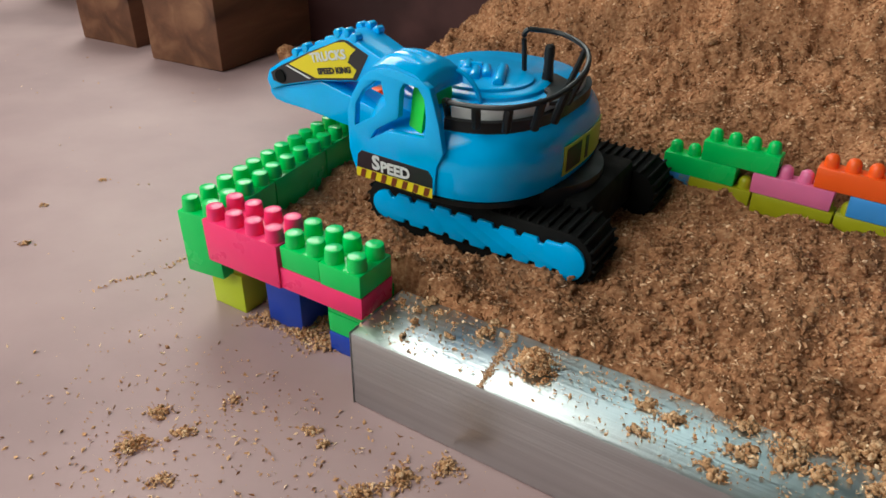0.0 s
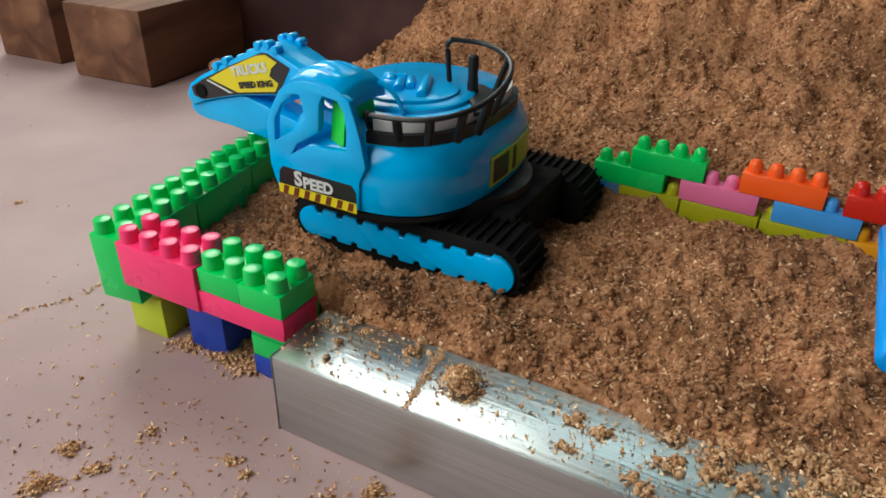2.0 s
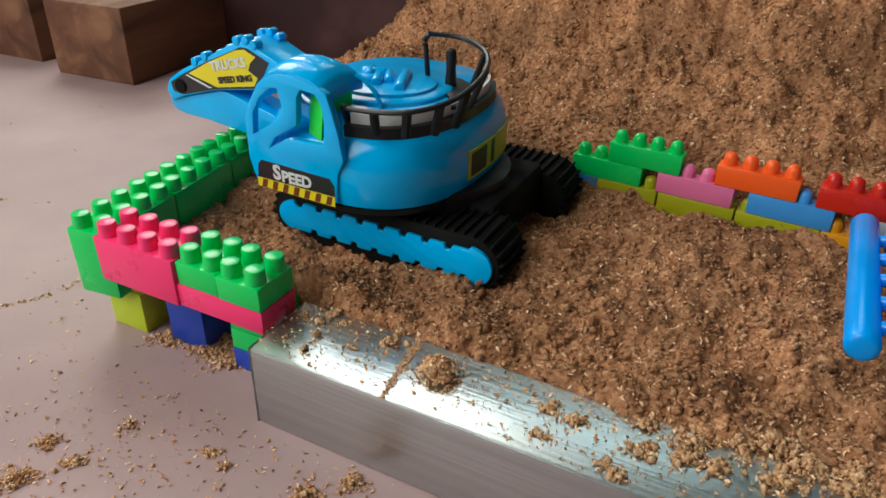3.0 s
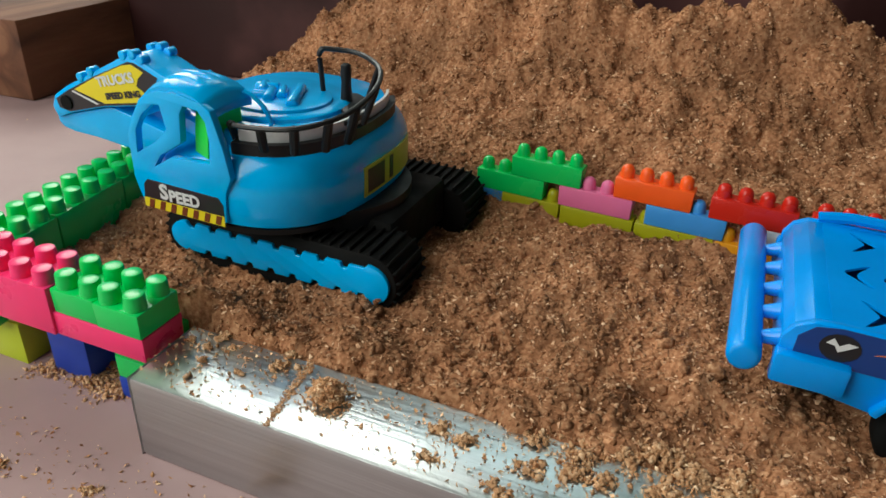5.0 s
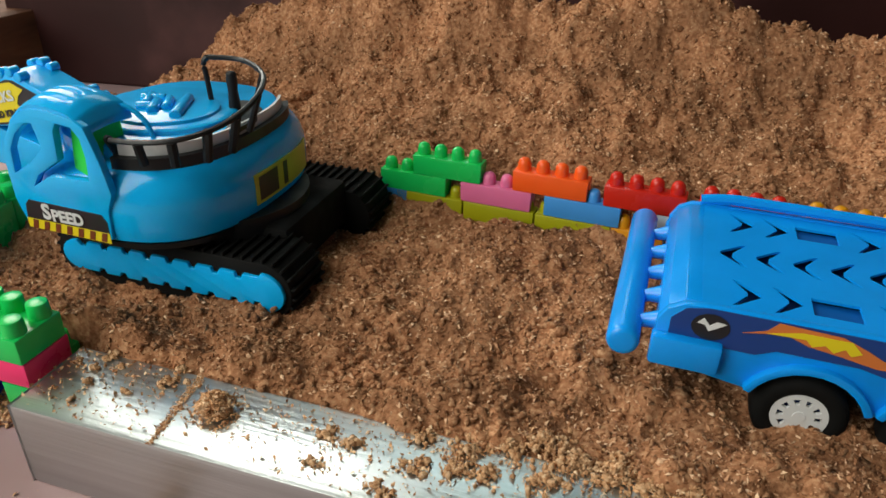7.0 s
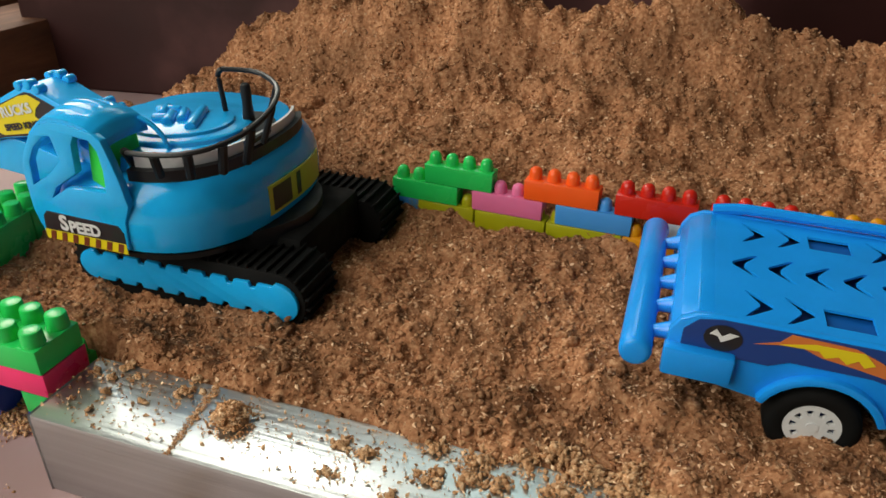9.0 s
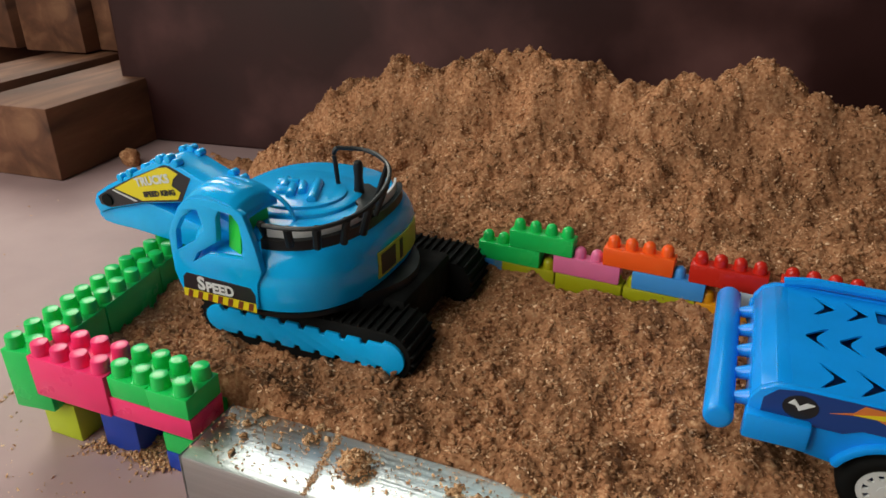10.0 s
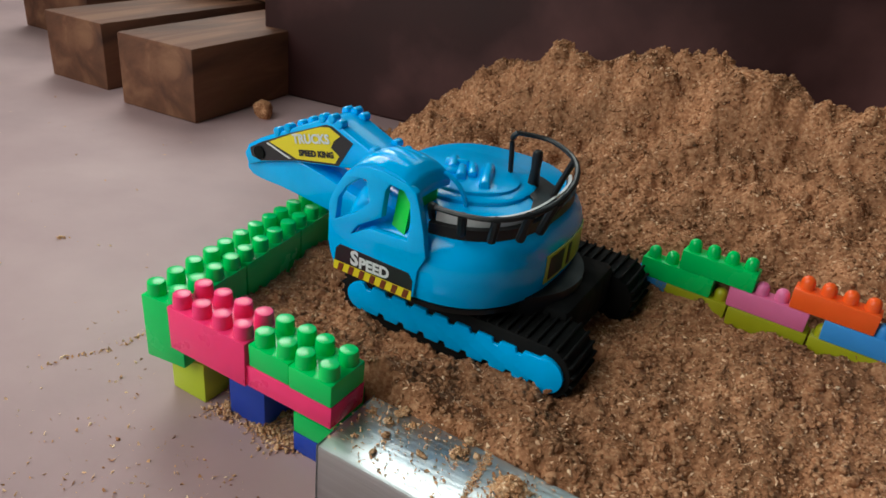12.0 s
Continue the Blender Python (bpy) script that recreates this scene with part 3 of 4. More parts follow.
EXC_Z = 0.040
def excavator():
    ob = holder("toy_excavator", pose(0.0744, 0.4592, EXC_Z, 0, 0, 148.7), "bright blue plastic toy excavator with black tracks standing on sawdust", "toy excavator")
    # tracks
    half, r, wide = 0.0640, 0.0194, 0.037
    def belt_point(t, rad):
        """A point and its normal angle along the loop, t from 0 to 1."""
        straight, arc = 2 * half, math.pi * rad
        d = t * (2 * straight + 2 * arc)
        if d < straight:
            return -half + d, r + rad, math.pi / 2
        d -= straight
        if d < arc:
            a = math.pi / 2 - d / rad
            return half + rad * math.cos(a), r + rad * math.sin(a), a
        d -= arc
        if d < straight:
            return half - d, r - rad, -math.pi / 2
        d -= straight
        a = -math.pi / 2 - d / rad
        return -half + rad * math.cos(a), r + rad * math.sin(a), a

    cleat = mesh_from(box((0.0016, wide - 0.001, 0.0030), (0, 0, 0), 0.0004, 1), "tread_cleat", RUBBER)
    for side in (1, -1):
        yc = side * (0.0755 - 0.003 - wide / 2)
        track = part("track", prism([belt_point(k / 56, r - 0.0016)[:2] for k in range(56)], wide, side_plane(yc + wide / 2), 0.001), RUBBER, ob, "black ribbed rubber track")
        for k in range(58):
            x, z, a = belt_point(k / 58, r - 0.0008)
            c = new("tread_cleat", cleat)
            c.parent = track
            c.matrix_local = Matrix.Translation((x, yc, z)) @ pose(0, 0, 0, 0, 90 - math.degrees(a), 0)
        outline = []
        n = 8
        for k in range(n):
            x0 = -0.062 + k * 0.0155
            outline += [(x0, 0.0296), (x0 + 0.0100, 0.0296), (x0 + 0.0112, 0.0264), (x0 + 0.0145, 0.0264)]
        outline += [(0.064 + 0.0125 * math.cos(a), 0.0195 + 0.0105 * math.sin(a)) for a in np.linspace(math.pi / 2, -math.pi / 2, 10)]
        for k in range(n):
            x0 = 0.0615 - k * 0.0155
            outline += [(x0, 0.0096), (x0 - 0.0100, 0.0096), (x0 - 0.0112, 0.0126), (x0 - 0.0145, 0.0126)]
        outline += [(-0.064 + 0.0140 * math.cos(a), 0.0192 + 0.0128 * math.sin(a)) for a in np.linspace(-math.pi / 2, -3 * math.pi / 2, 12)]
        part("side_plate", prism(outline, 0.0030, side_plane(0.0750 if side > 0 else -0.0720), 0.0006), BLUE, track, "blue scalloped track cover")
    # track rubber's black here stands in for the shadow under the turret
    part("chassis", box((0.128, 0.084, 0.034), (0, 0, 0.027), 0.006), RUBBER, ob, "underframe between the tracks, blackened for the turret's shadow")
    part("slewing_ring", rod((0, 0.012, 0.036), (0, 0.012, 0.050), 0.056, 40), BLACK, ob)

    # turret
    cx, cy, a, b, p = 0.0245, 0.014, 0.0680, 0.0815, 2.6
    rings = [oval(cx, cy, a * s, b * s, z, p, 64) for z, s in ((0.0472, 0.955), (0.0490, 0.985), (0.055, 1.0), (0.066, 1.005), (0.073, 0.997), (0.079, 0.975), (0.084, 0.94), (0.0875, 0.90), (0.0892, 0.86), (0.0900, 0.81))]
    turret = part("turret_body", loft(rings), BLUE, ob, "glossy blue rounded upper body")
    part("turret_skirt", loft([oval(cx, cy, a * s, b * s, z, p, 64) for z, s in ((0.0426, 0.93), (0.0436, 0.965), (0.0468, 0.97), (0.0476, 0.95))]), BLACK, turret, "black rim under the upper body")
    part("engine_deck", loft([oval(cx, cy, a * s, b * s, z, p, 64) for z, s in ((0.0895, 0.80), (0.0975, 0.79), (0.0985, 0.77))]), BLUE, turret)
    # light band with a black foot, seen from the left and rear only
    def arc_wall(t0, t1, s0, z0, z1, thick):
        ps = [oval(cx, cy, a * s0, b * s0, 0, p, 160)[k % 160] for k in range(int(t0 * 160), int(t1 * 160) + 1)]
        q = 1 - thick / 0.07
        bm = bmesh.new()
        rows = [[bm.verts.new((x, y, z)) for x, y, z in ((px, py, z0), (px, py, z1), (cx + (px - cx) * q, cy + (py - cy) * q, z1), (cx + (px - cx) * q, cy + (py - cy) * q, z0))] for px, py, _ in ps]
        for u, v in zip(rows, rows[1:]):
            for i in range(4):
                bm.faces.new((u[i], u[(i + 1) % 4], v[(i + 1) % 4], v[i]))
        bm.faces.new(list(reversed(rows[0])))
        bm.faces.new(rows[-1])
        return bm

    part("band_foot", arc_wall(0.27, 0.62, 0.885, 0.0872, 0.0948, 0.006), BLACK, turret, "black foot of the railing")
    part("white_band", arc_wall(0.275, 0.60, 0.830, 0.0915, 0.1010, 0.002), WHITE, turret, "white band behind the railing")
    rail = [(0.0080, 0.0880, 0.1060), (-0.0100, 0.0890, 0.1075), (-0.0285, 0.0850, 0.1095), (-0.0415, 0.0720, 0.1120), (-0.0485, 0.0550, 0.1160),
            (-0.0490, 0.0330, 0.1220), (-0.0380, 0.0100, 0.1262), (-0.0160, -0.0035, 0.1290), (0.0040, 0.0030, 0.1305)]
    part("railing", tube_path(rail, 0.0016), BLACK, turret, "curved black handrail")
    part("rail_end", tube_path([rail[-1], (0.0068, 0.0036, 0.127), (0.0062, 0.0034, 0.118), (0.0050, 0.0030, 0.100)], 0.0017), BLACK, turret)
    part("rail_end", tube_path([rail[0], (0.0125, 0.0850, 0.1050), (0.0150, 0.0800, 0.0995), (0.0150, 0.0780, 0.0940)], 0.0022), BLACK, turret)
    for k, f in ((1, 0.93), (2, 0.92), (3, 0.91), (4, 0.88), (5, 0.86), (6, 0.84)):
        x, y, z = rail[k]
        foot = (cx + (x - cx) * f, cy + (y - cy) * f, 0.0935 if k < 5 else 0.0985)
        part("rail_post", rod(foot, (x, y, z), 0.0027 if k < 5 else 0.0020, 8), BLACK, turret)
    part("rear_platform", prism([(0.012, 0.008), (0.005, -0.010), (-0.010, -0.014), (-0.026, -0.004), (-0.033, 0.014), (-0.034, 0.036), (-0.028, 0.040), (-0.022, 0.024), (-0.010, 0.012)], 0.003, Matrix.Translation((0, 0, 0.0975)), 0.0006), BLACK, turret, "black platform behind the engine cover")
    part("exhaust", loft([oval(-0.012, 0.004, q, q, z, n=14) for z, q in ((0.099, 0.0040), (0.104, 0.0036), (0.112, 0.0030), (0.1185, 0.0034), (0.1225, 0.0030), (0.1235, 0.002))]), BLACK, turret, "black exhaust stack")
    # engine cover with its moulded hoses
    part("engine_cover", loft([oval(0.028, 0.020, q, q * 0.92, z, 2.2, 40) for z, q in ((0.0975, 0.046), (0.1005, 0.0455), (0.1018, 0.0435))]), BLUE, turret, "round blue engine cover")
    part("cover_lip", loft([oval(0.024, 0.024, q, q * 0.9, z, 2, 40) for z, q in ((0.1010, 0.034), (0.1035, 0.0335), (0.1042, 0.0318))]), BLUE, turret)
    for x0, y0, x1, y1, q in ((0.004, 0.040, 0.018, 0.008, 0.0036), (0.022, 0.038, 0.030, 0.022, 0.0034), (0.026, 0.030, 0.036, 0.034, 0.0030), (0.034, 0.028, 0.042, 0.012, 0.0034), (0.030, 0.014, 0.044, 0.020, 0.0030), (0.018, 0.030, 0.027, 0.014, 0.0030)):
        part("moulded_hose", rod((x0, y0, 0.1050), (x1, y1, 0.1050), q, 12, bevel=0.0012), BLUE, turret)

    # cab
    Y = 0.0970
    up = lambda pts: [(x, z - EXC_Z) for x, z in pts]
    outer = up([(0.0705, 0.0905), (0.0735, 0.0980), (0.0757, 0.1057), (0.0757, 0.1310), (0.0714, 0.1410), (0.0643, 0.1515), (0.0564, 0.1580), (0.0480, 0.1608), (0.0380, 0.1610), (0.0290, 0.1595), (0.0215, 0.1580), (0.0155, 0.1545), (0.0125, 0.1460), (0.0088, 0.1330), (0.0060, 0.1180), (0.0105, 0.1085), (0.0120, 0.0905)])
    win_a = up([(0.0705, 0.1215), (0.0690, 0.1355), (0.0630, 0.1450), (0.0545, 0.1520), (0.0495, 0.1525), (0.0465, 0.1395), (0.0555, 0.1305)])
    win_b = up([(0.0590, 0.1152), (0.0460, 0.1233), (0.0192, 0.1245), (0.0180, 0.1376), (0.0192, 0.1480), (0.0235, 0.1535), (0.0330, 0.1545), (0.0358, 0.1500), (0.0375, 0.1330), (0.0540, 0.1225)])
    cab = part("cab_frame", prism(outer, 0.0050, side_plane(Y), 0.0011, [win_a, win_b]), BLUE, turret, "blue cab side with open windows")
    inner = up([(0.0735, 0.1000), (0.0738, 0.1100), (0.0690, 0.1125), (0.0150, 0.1135), (0.0020, 0.1290), (-0.0060, 0.1300), (-0.0060, 0.1000)])
    part("cab_fairing", prism(inner, 0.0060, side_plane(0.0560), 0.0020), BLUE, turret)
    for x0, z0, x1, z1 in ((0.0715, 0.085, 0.0560, 0.119),):
        part("cab_pillar", rod((x0, 0.0555, z0), (x1, 0.0555, z1), 0.0028, 10), BLUE, turret)
    # domed roof, higher in the middle than at its two edges, with three sunk grooves
    roof_edge = [(0.0716, 0.1405), (0.0643, 0.1513), (0.0564, 0.1578), (0.0480, 0.1606), (0.0400, 0.1608), (0.0325, 0.1598), (0.0260, 0.1585), (0.0205, 0.1560), (0.0165, 0.1510)]
    def roof_point(f, v, sink):
        d = f * (len(roof_edge) - 1)
        k = min(int(d), len(roof_edge) - 2)
        (xa, za), (xb, zb) = roof_edge[k], roof_edge[k + 1]
        crown = 0.0070 * math.sin(math.pi * min(1, 0.08 + 0.84 * v)) ** 0.8
        groove = 0.0022 * max(0.0, 1 - min(abs(v - c) for c in (0.25, 0.5, 0.75)) / 0.055) * smooth(0.22, 0.34, f) * (1 - smooth(0.60, 0.70, f))
        return (xa + (xb - xa) * (d - k), 0.0960 - 0.0360 * v, za + (zb - za) * (d - k) - EXC_Z + crown * (0.35 + 0.65 * math.sin(math.pi * f)) - groove - sink)
    bm = bmesh.new()
    nu, nv = 33, 41
    skins = [[[bm.verts.new(roof_point(i / (nu - 1), j / (nv - 1), sink)) for j in range(nv)] for i in range(nu)] for sink in (0.0, 0.0034)]
    for skin in skins:
        for i in range(nu - 1):
            for j in range(nv - 1):
                bm.faces.new((skin[i][j], skin[i + 1][j], skin[i + 1][j + 1], skin[i][j + 1]))
    top, low = skins
    ring = [(i, 0) for i in range(nu)] + [(nu - 1, j) for j in range(1, nv)] + [(i, nv - 1) for i in range(nu - 2, -1, -1)] + [(0, j) for j in range(nv - 2, 0, -1)]
    for (i, j), (k, l) in zip(ring, ring[1:] + ring[:1]):
        bm.faces.new((top[i][j], top[k][l], low[k][l], low[i][j]))
    part("cab_roof", bm, BLUE, turret, "blue domed cab roof with three grooves")
    part("rear_strut", tube_path([(0.0190, 0.063, 0.1165), (0.0135, 0.062, 0.1140), (0.0070, 0.061, 0.1075), (0.0040, 0.060, 0.0985)], 0.0014), BLUE, turret, "thin curved strut behind the cab roof")
    for y in (0.0630,):
        part("far_pillar", rod((0.0655, y, 0.080), (0.0655, y, 0.1095), 0.0030, 10), BLUE, turret)
    # black plate added over the blue base to make the cab's inside dark
    part("cab_floor", box((0.052, 0.030, 0.003), (0.0420, 0.0760, 0.0700), 0.0006), BLACK, turret, "black plate added to shade the cab floor")
    part("cab_base", box((0.076, 0.042, 0.018), (0.0355, 0.0725, 0.0600), 0.003), BLUE, turret)
    part("seat", loft([[(x + dx + 0.006, 0.077 + dy * w, z) for dx, dy in ((-0.0055, -1), (0.0055, -0.8), (0.0055, 0.8), (-0.0055, 1))] for x, z, w in ((0.0340, 0.0700, 0.014), (0.0320, 0.0780, 0.0150), (0.0250, 0.0830, 0.0135), (0.0225, 0.0950, 0.0150), (0.0215, 0.1080, 0.0135), (0.0210, 0.1160, 0.008))]), SEAT_GREEN, turret, "bright green seat")
    for x, y in ((0.050, 0.066), (0.053, 0.080), (0.046, 0.084)):
        part("control_lever", rod((x, y, 0.070), (x - 0.004, y, 0.086), 0.0018, 8, 0.0026), BLACK, turret)
    # stickers
    s0 = Y + 0.0003
    part("speed_sticker", prism(up([(0.0700, 0.0945), (0.0690, 0.1030), (0.0660, 0.1062), (0.0160, 0.1052), (0.0130, 0.1010), (0.0130, 0.0945)]), 0.0003, side_plane(s0)), ST_BLACK, turret, "black sticker with white lettering")
    part("warning_stripe", prism(up([(0.0705, 0.0885), (0.0705, 0.0943), (0.0130, 0.0943), (0.0130, 0.0880)]), 0.0003, side_plane(s0)), ST_YELLOW, turret, "yellow and black warning stripe")
    for k in range(7):
        x = 0.0655 - k * 0.0080
        part("stripe_bar", prism(up([(x + 0.002, 0.0886), (x - 0.0015, 0.0886), (x - 0.003, 0.0940), (x + 0.0005, 0.0940)]), 0.0003, side_plane(s0 + 0.0003)), ST_RED, turret)
    lettering("speed_lettering", "S", ST_WHITE, turret, side_text(0.0545, s0 + 0.0005, 0.0603, 1.0), 0.0128, "large white capital", bold=0.0005)
    lettering("speed_lettering", "PEED", ST_WHITE, turret, side_text(0.0400, s0 + 0.0005, 0.0590, 1.0), 0.0098, "white capitals", bold=0.0004)
    for t0, t1, z0, z1, mat, sc, lab in ((0.470, 0.575, 0.0545, 0.0735, ST_LIME, 1.008, "yellow green rear sticker"), (0.476, 0.502, 0.0565, 0.0715, ST_BLACK, 1.012, ""), (0.509, 0.516, 0.0565, 0.0715, ST_BLACK, 1.012, "")):
        part("rear_sticker", arc_wall(t0, t1, sc, z0, z1, 0.0012), mat, turret, lab)
    # boom and dipper
    yb, wide_b = 0.0420, 0.0300
    upper_beam = up([(0.2030, 0.1120), (0.1985, 0.1205), (0.1860, 0.1285), (0.1566, 0.1430), (0.1300, 0.1560), (0.1235, 0.1578), (0.1160, 0.1560), (0.0980, 0.1485), (0.0700, 0.1370), (0.0350, 0.1240), (0.0350, 0.1060), (0.0650, 0.1180), (0.0950, 0.1300), (0.1127, 0.1262), (0.1246, 0.1240), (0.1531, 0.1190), (0.1859, 0.1095), (0.1990, 0.1040)])
    boom = part("boom", prism(upper_beam, wide_b, side_plane(yb), 0.0016), BLUE, turret, "blue boom with a yellow sticker")
    lower_beam = up([(0.2030, 0.1100), (0.2035, 0.1000), (0.1984, 0.0960), (0.1890, 0.0945), (0.1683, 0.0940), (0.1469, 0.0920), (0.1277, 0.0900), (0.0900, 0.0860), (0.0700, 0.0860), (0.0700, 0.1040), (0.1000, 0.1080), (0.1262, 0.1140), (0.1460, 0.1185), (0.1531, 0.1186), (0.1859, 0.1091), (0.1990, 0.1060)])
    part("dipper_arm", prism(lower_beam, wide_b * 0.8, side_plane(yb - 0.003), 0.0016), BLUE, turret, "blue dipper arm folded under the boom")
    for x, z in ((0.1145, 0.1560), (0.1210, 0.1585), (0.1290, 0.1570), (0.1700, 0.1372), (0.1600, 0.1422), (0.0860, 0.1445), (0.0780, 0.1412)):
        for y0, y1 in ((yb - 0.0065, yb + 0.0008), (yb - wide_b - 0.0008, yb - wide_b + 0.0065)):
            part("boom_pin", rod((x, y0, z - EXC_Z), (x, y1, z - EXC_Z), 0.0031, 12, bevel=0.0008), BLUE, turret)
    sy = yb + 0.0004
    part("boom_sticker", prism(up([(0.1965, 0.1185), (0.1845, 0.1258), (0.1566, 0.1398), (0.1255, 0.1535), (0.1200, 0.1535), (0.1023, 0.1464), (0.1137, 0.1274), (0.1512, 0.1208), (0.1857, 0.1111), (0.1948, 0.1125)]), 0.0004, side_plane(sy)), ST_BLACK, turret, "black and yellow boom sticker")
    part("boom_sticker", prism(up([(0.1770, 0.1280), (0.1565, 0.1388), (0.1308, 0.1505), (0.1225, 0.1523), (0.1130, 0.1485), (0.1180, 0.1440), (0.1205, 0.1385), (0.1130, 0.1345), (0.1165, 0.1285), (0.1509, 0.1222)]), 0.0003, side_plane(sy + 0.0003)), ST_YELLOW, turret)
    part("boom_eye", rod((0.1865, sy, 0.0772), (0.1865, sy + 0.0012, 0.0772), 0.0050, 20), RUBBER, turret)
    part("boom_stripe", prism(up([(0.1800, 0.1262), (0.1785, 0.1270), (0.1560, 0.1210), (0.1585, 0.1203)]), 0.0003, side_plane(sy + 0.0004)), ST_WHITE, turret)
    lettering("boom_lettering", "TRUCKS", ST_WHITE, turret, side_text(0.1380, sy + 0.0008, 0.1000, 14), 0.0090)
    lettering("boom_lettering", "SPEED KING", ST_BLACK, turret, side_text(0.1330, sy + 0.0008, 0.0907, 12), 0.0058)
    c = Matrix.Translation((0.02, 0.03, 0))
    turret.matrix_local = c @ pose(0, 0, 0, 0, 0, -0.5) @ c.inverted()
    return ob


excavator()


# ---- toy truck ----
def truck():
    ob = holder("toy_truck", pose(0.334, 0.214, 0.032, 0, 1.0, -31.0), "blue plastic toy transporter truck with flame stickers on sawdust", "toy truck")
    X0, X1, W, T = -0.073, 0.250, 0.120, 0.0715
    up = 0.0050
    f = Matrix.Translation((0, 0, 0)) @ pose(0, 0, 0, 90)
    def wheel_arch(x0):
        return [(x0 + 0.0262 * math.cos(a), 0.0262 * math.sin(a) + 0.0215) for a in np.linspace(math.radians(160), math.radians(20), 9)]
    low = 0.0375
    side = [(X0, low), (X0, 0.0590), (X0 + 0.004, 0.0660), (X0 + 0.011, 0.0698), (X0 + 0.02, T - 0.001), (X1, T), (X1, low)]
    wells = wheel_arch(-0.002) + wheel_arch(0.054)
    side += list(reversed(wells))
    for y in (0.005, W):
        part("side_wall", prism(side, 0.005, Matrix.Translation((0, y, 0)) @ f, 0.0008), TRUCK_BLUE, ob, "blue side wall of the trailer")
    # deck with cut-out chevrons and slots
    def chevron(x, y, way):
        q = [(-0.0062, 0.0120), (-0.0035, 0.0110), (0.0066, 0.0014), (0.0066, -0.0014), (-0.0035, -0.0110), (-0.0062, -0.0120), (0.0006, -0.0012), (0.0006, 0.0012)]
        return [(x + way * u, y + v) for u, v in q]
    def slot(x, y, l=0.024, w=0.010):
        return [(x - l / 2, y - w / 2), (x + l / 2, y - w / 2), (x + l / 2, y + w / 2), (x - l / 2, y + w / 2)]
    holes, wells_at = [], []
    for y in (0.019, 0.096):
        holes += [chevron(-0.0355, y, 1), chevron(-0.0175, y, 1)]
        for k in range(5):
            wells_at.append((0.0037 + 0.0515 * k, y))
            if k < 4:
                holes.append(chevron(0.0285 + 0.0515 * k, y, 1))
    holes += [slot(x, y, 0.021, 0.015) for x, y in wells_at if x < 0.22]
    for k in range(16):
        holes.append(chevron(-0.0400 + k * 0.0175, 0.0575, -1))
    for x, y in wells_at:
        if x < 0.22:
            part("deck_well", box((0.024, 0.018, 0.0012), (x, y, T - 0.0046), 0.0003, 1), SHADE_BLUE, ob, "shallow blue recess in the deck with shade in its colour")
    deck = part("deck", prism([(X0 + 0.018, 0.003), (X1 - 0.001, 0.003), (X1 - 0.001, W - 0.003), (X0 + 0.018, W - 0.003)], 0.0014, Matrix.Translation((0, 0, T - 0.0026)), 0, holes), TRUCK_BLUE, ob, "blue deck with cut-out chevrons")
    # dark sheet that gives the cut-outs their shade
    part("under_deck", box((X1 - X0 - 0.03, W - 0.014, 0.003), ((X0 + X1) / 2 + 0.008, W / 2, T - 0.0085)), SHADE_NAVY, ob)
    tail = [(X0 + 0.0195, T - 0.0012), (X0 + 0.011, 0.0696), (X0 + 0.004, 0.0656), (X0 + 0.0006, 0.0590), (X0 + 0.0006, low + 0.002), (X0 + 0.004, low + 0.002), (X0 + 0.004, 0.0580), (X0 + 0.0075, 0.0625), (X0 + 0.0125, 0.0660), (X0 + 0.0195, T - 0.0045)]
    part("tail_panel", prism(tail, W - 0.0102, Matrix.Translation((0, W - 0.0051, 0)) @ f, 0.0004), TRUCK_BLUE, ob, "rounded blue tail")
    part("front_panel", box((0.004, W - 0.0102, T - low - 0.006), (X1 - 0.0025, W / 2, (T + low) / 2 - 0.002), 0.0006), TRUCK_BLUE, ob)
    for y in (W - 0.0015,):
        part("deck_rim", tube_path([(X0 + 0.016, y, T), (X0 + 0.03, y, T + 0.0025), (X0 + 0.05, y, T + 0.003), (0.1, y, T + 0.003), (X1, y, T + 0.003)], 0.0034), TRUCK_BLUE, ob)
    part("floor_pan", box((X1 - X0 - 0.06, W - 0.05, 0.010), ((X0 + X1) / 2 + 0.02, W / 2, low + 0.004), 0.002), SHADE_NAVY, ob)
    # tail bar on pegs
    part("tail_bar", rod((X0 - 0.0135, -0.008, 0.0475), (X0 - 0.0135, W + 0.012, 0.0475), 0.0078, 24, bevel=0.003), TRUCK_BLUE, ob, "round blue bar behind the tail")
    for k in range(5):
        y = 0.012 + k * 0.024
        part("bar_peg", rod((X0 + 0.002, y, 0.0515), (X0 - 0.012, y, 0.0475), 0.0048, 10, 0.0022), TRUCK_BLUE, ob)
    for y0 in (-0.006, W - 0.004):
        part("tail_box", box((0.032, 0.010, 0.016), (X0 + 0.015, y0 + 0.005, 0.0455), 0.002), TRUCK_BLUE, ob)
    # fenders and wheels
    for x in (-0.002, 0.054):
        for y in (-0.004, W - 0.008):
            pts = [(x + q * math.cos(t), 0.0215 + q * math.sin(t)) for q, ts in ((0.0300, np.linspace(math.radians(158), math.radians(22), 12)), (0.0262, np.linspace(math.radians(22), math.radians(158), 12))) for t in ts]
            part("fender", prism(pts, 0.012, Matrix.Translation((0, y + 0.012, 0)) @ f, 0.0008), TRUCK_BLUE, ob)
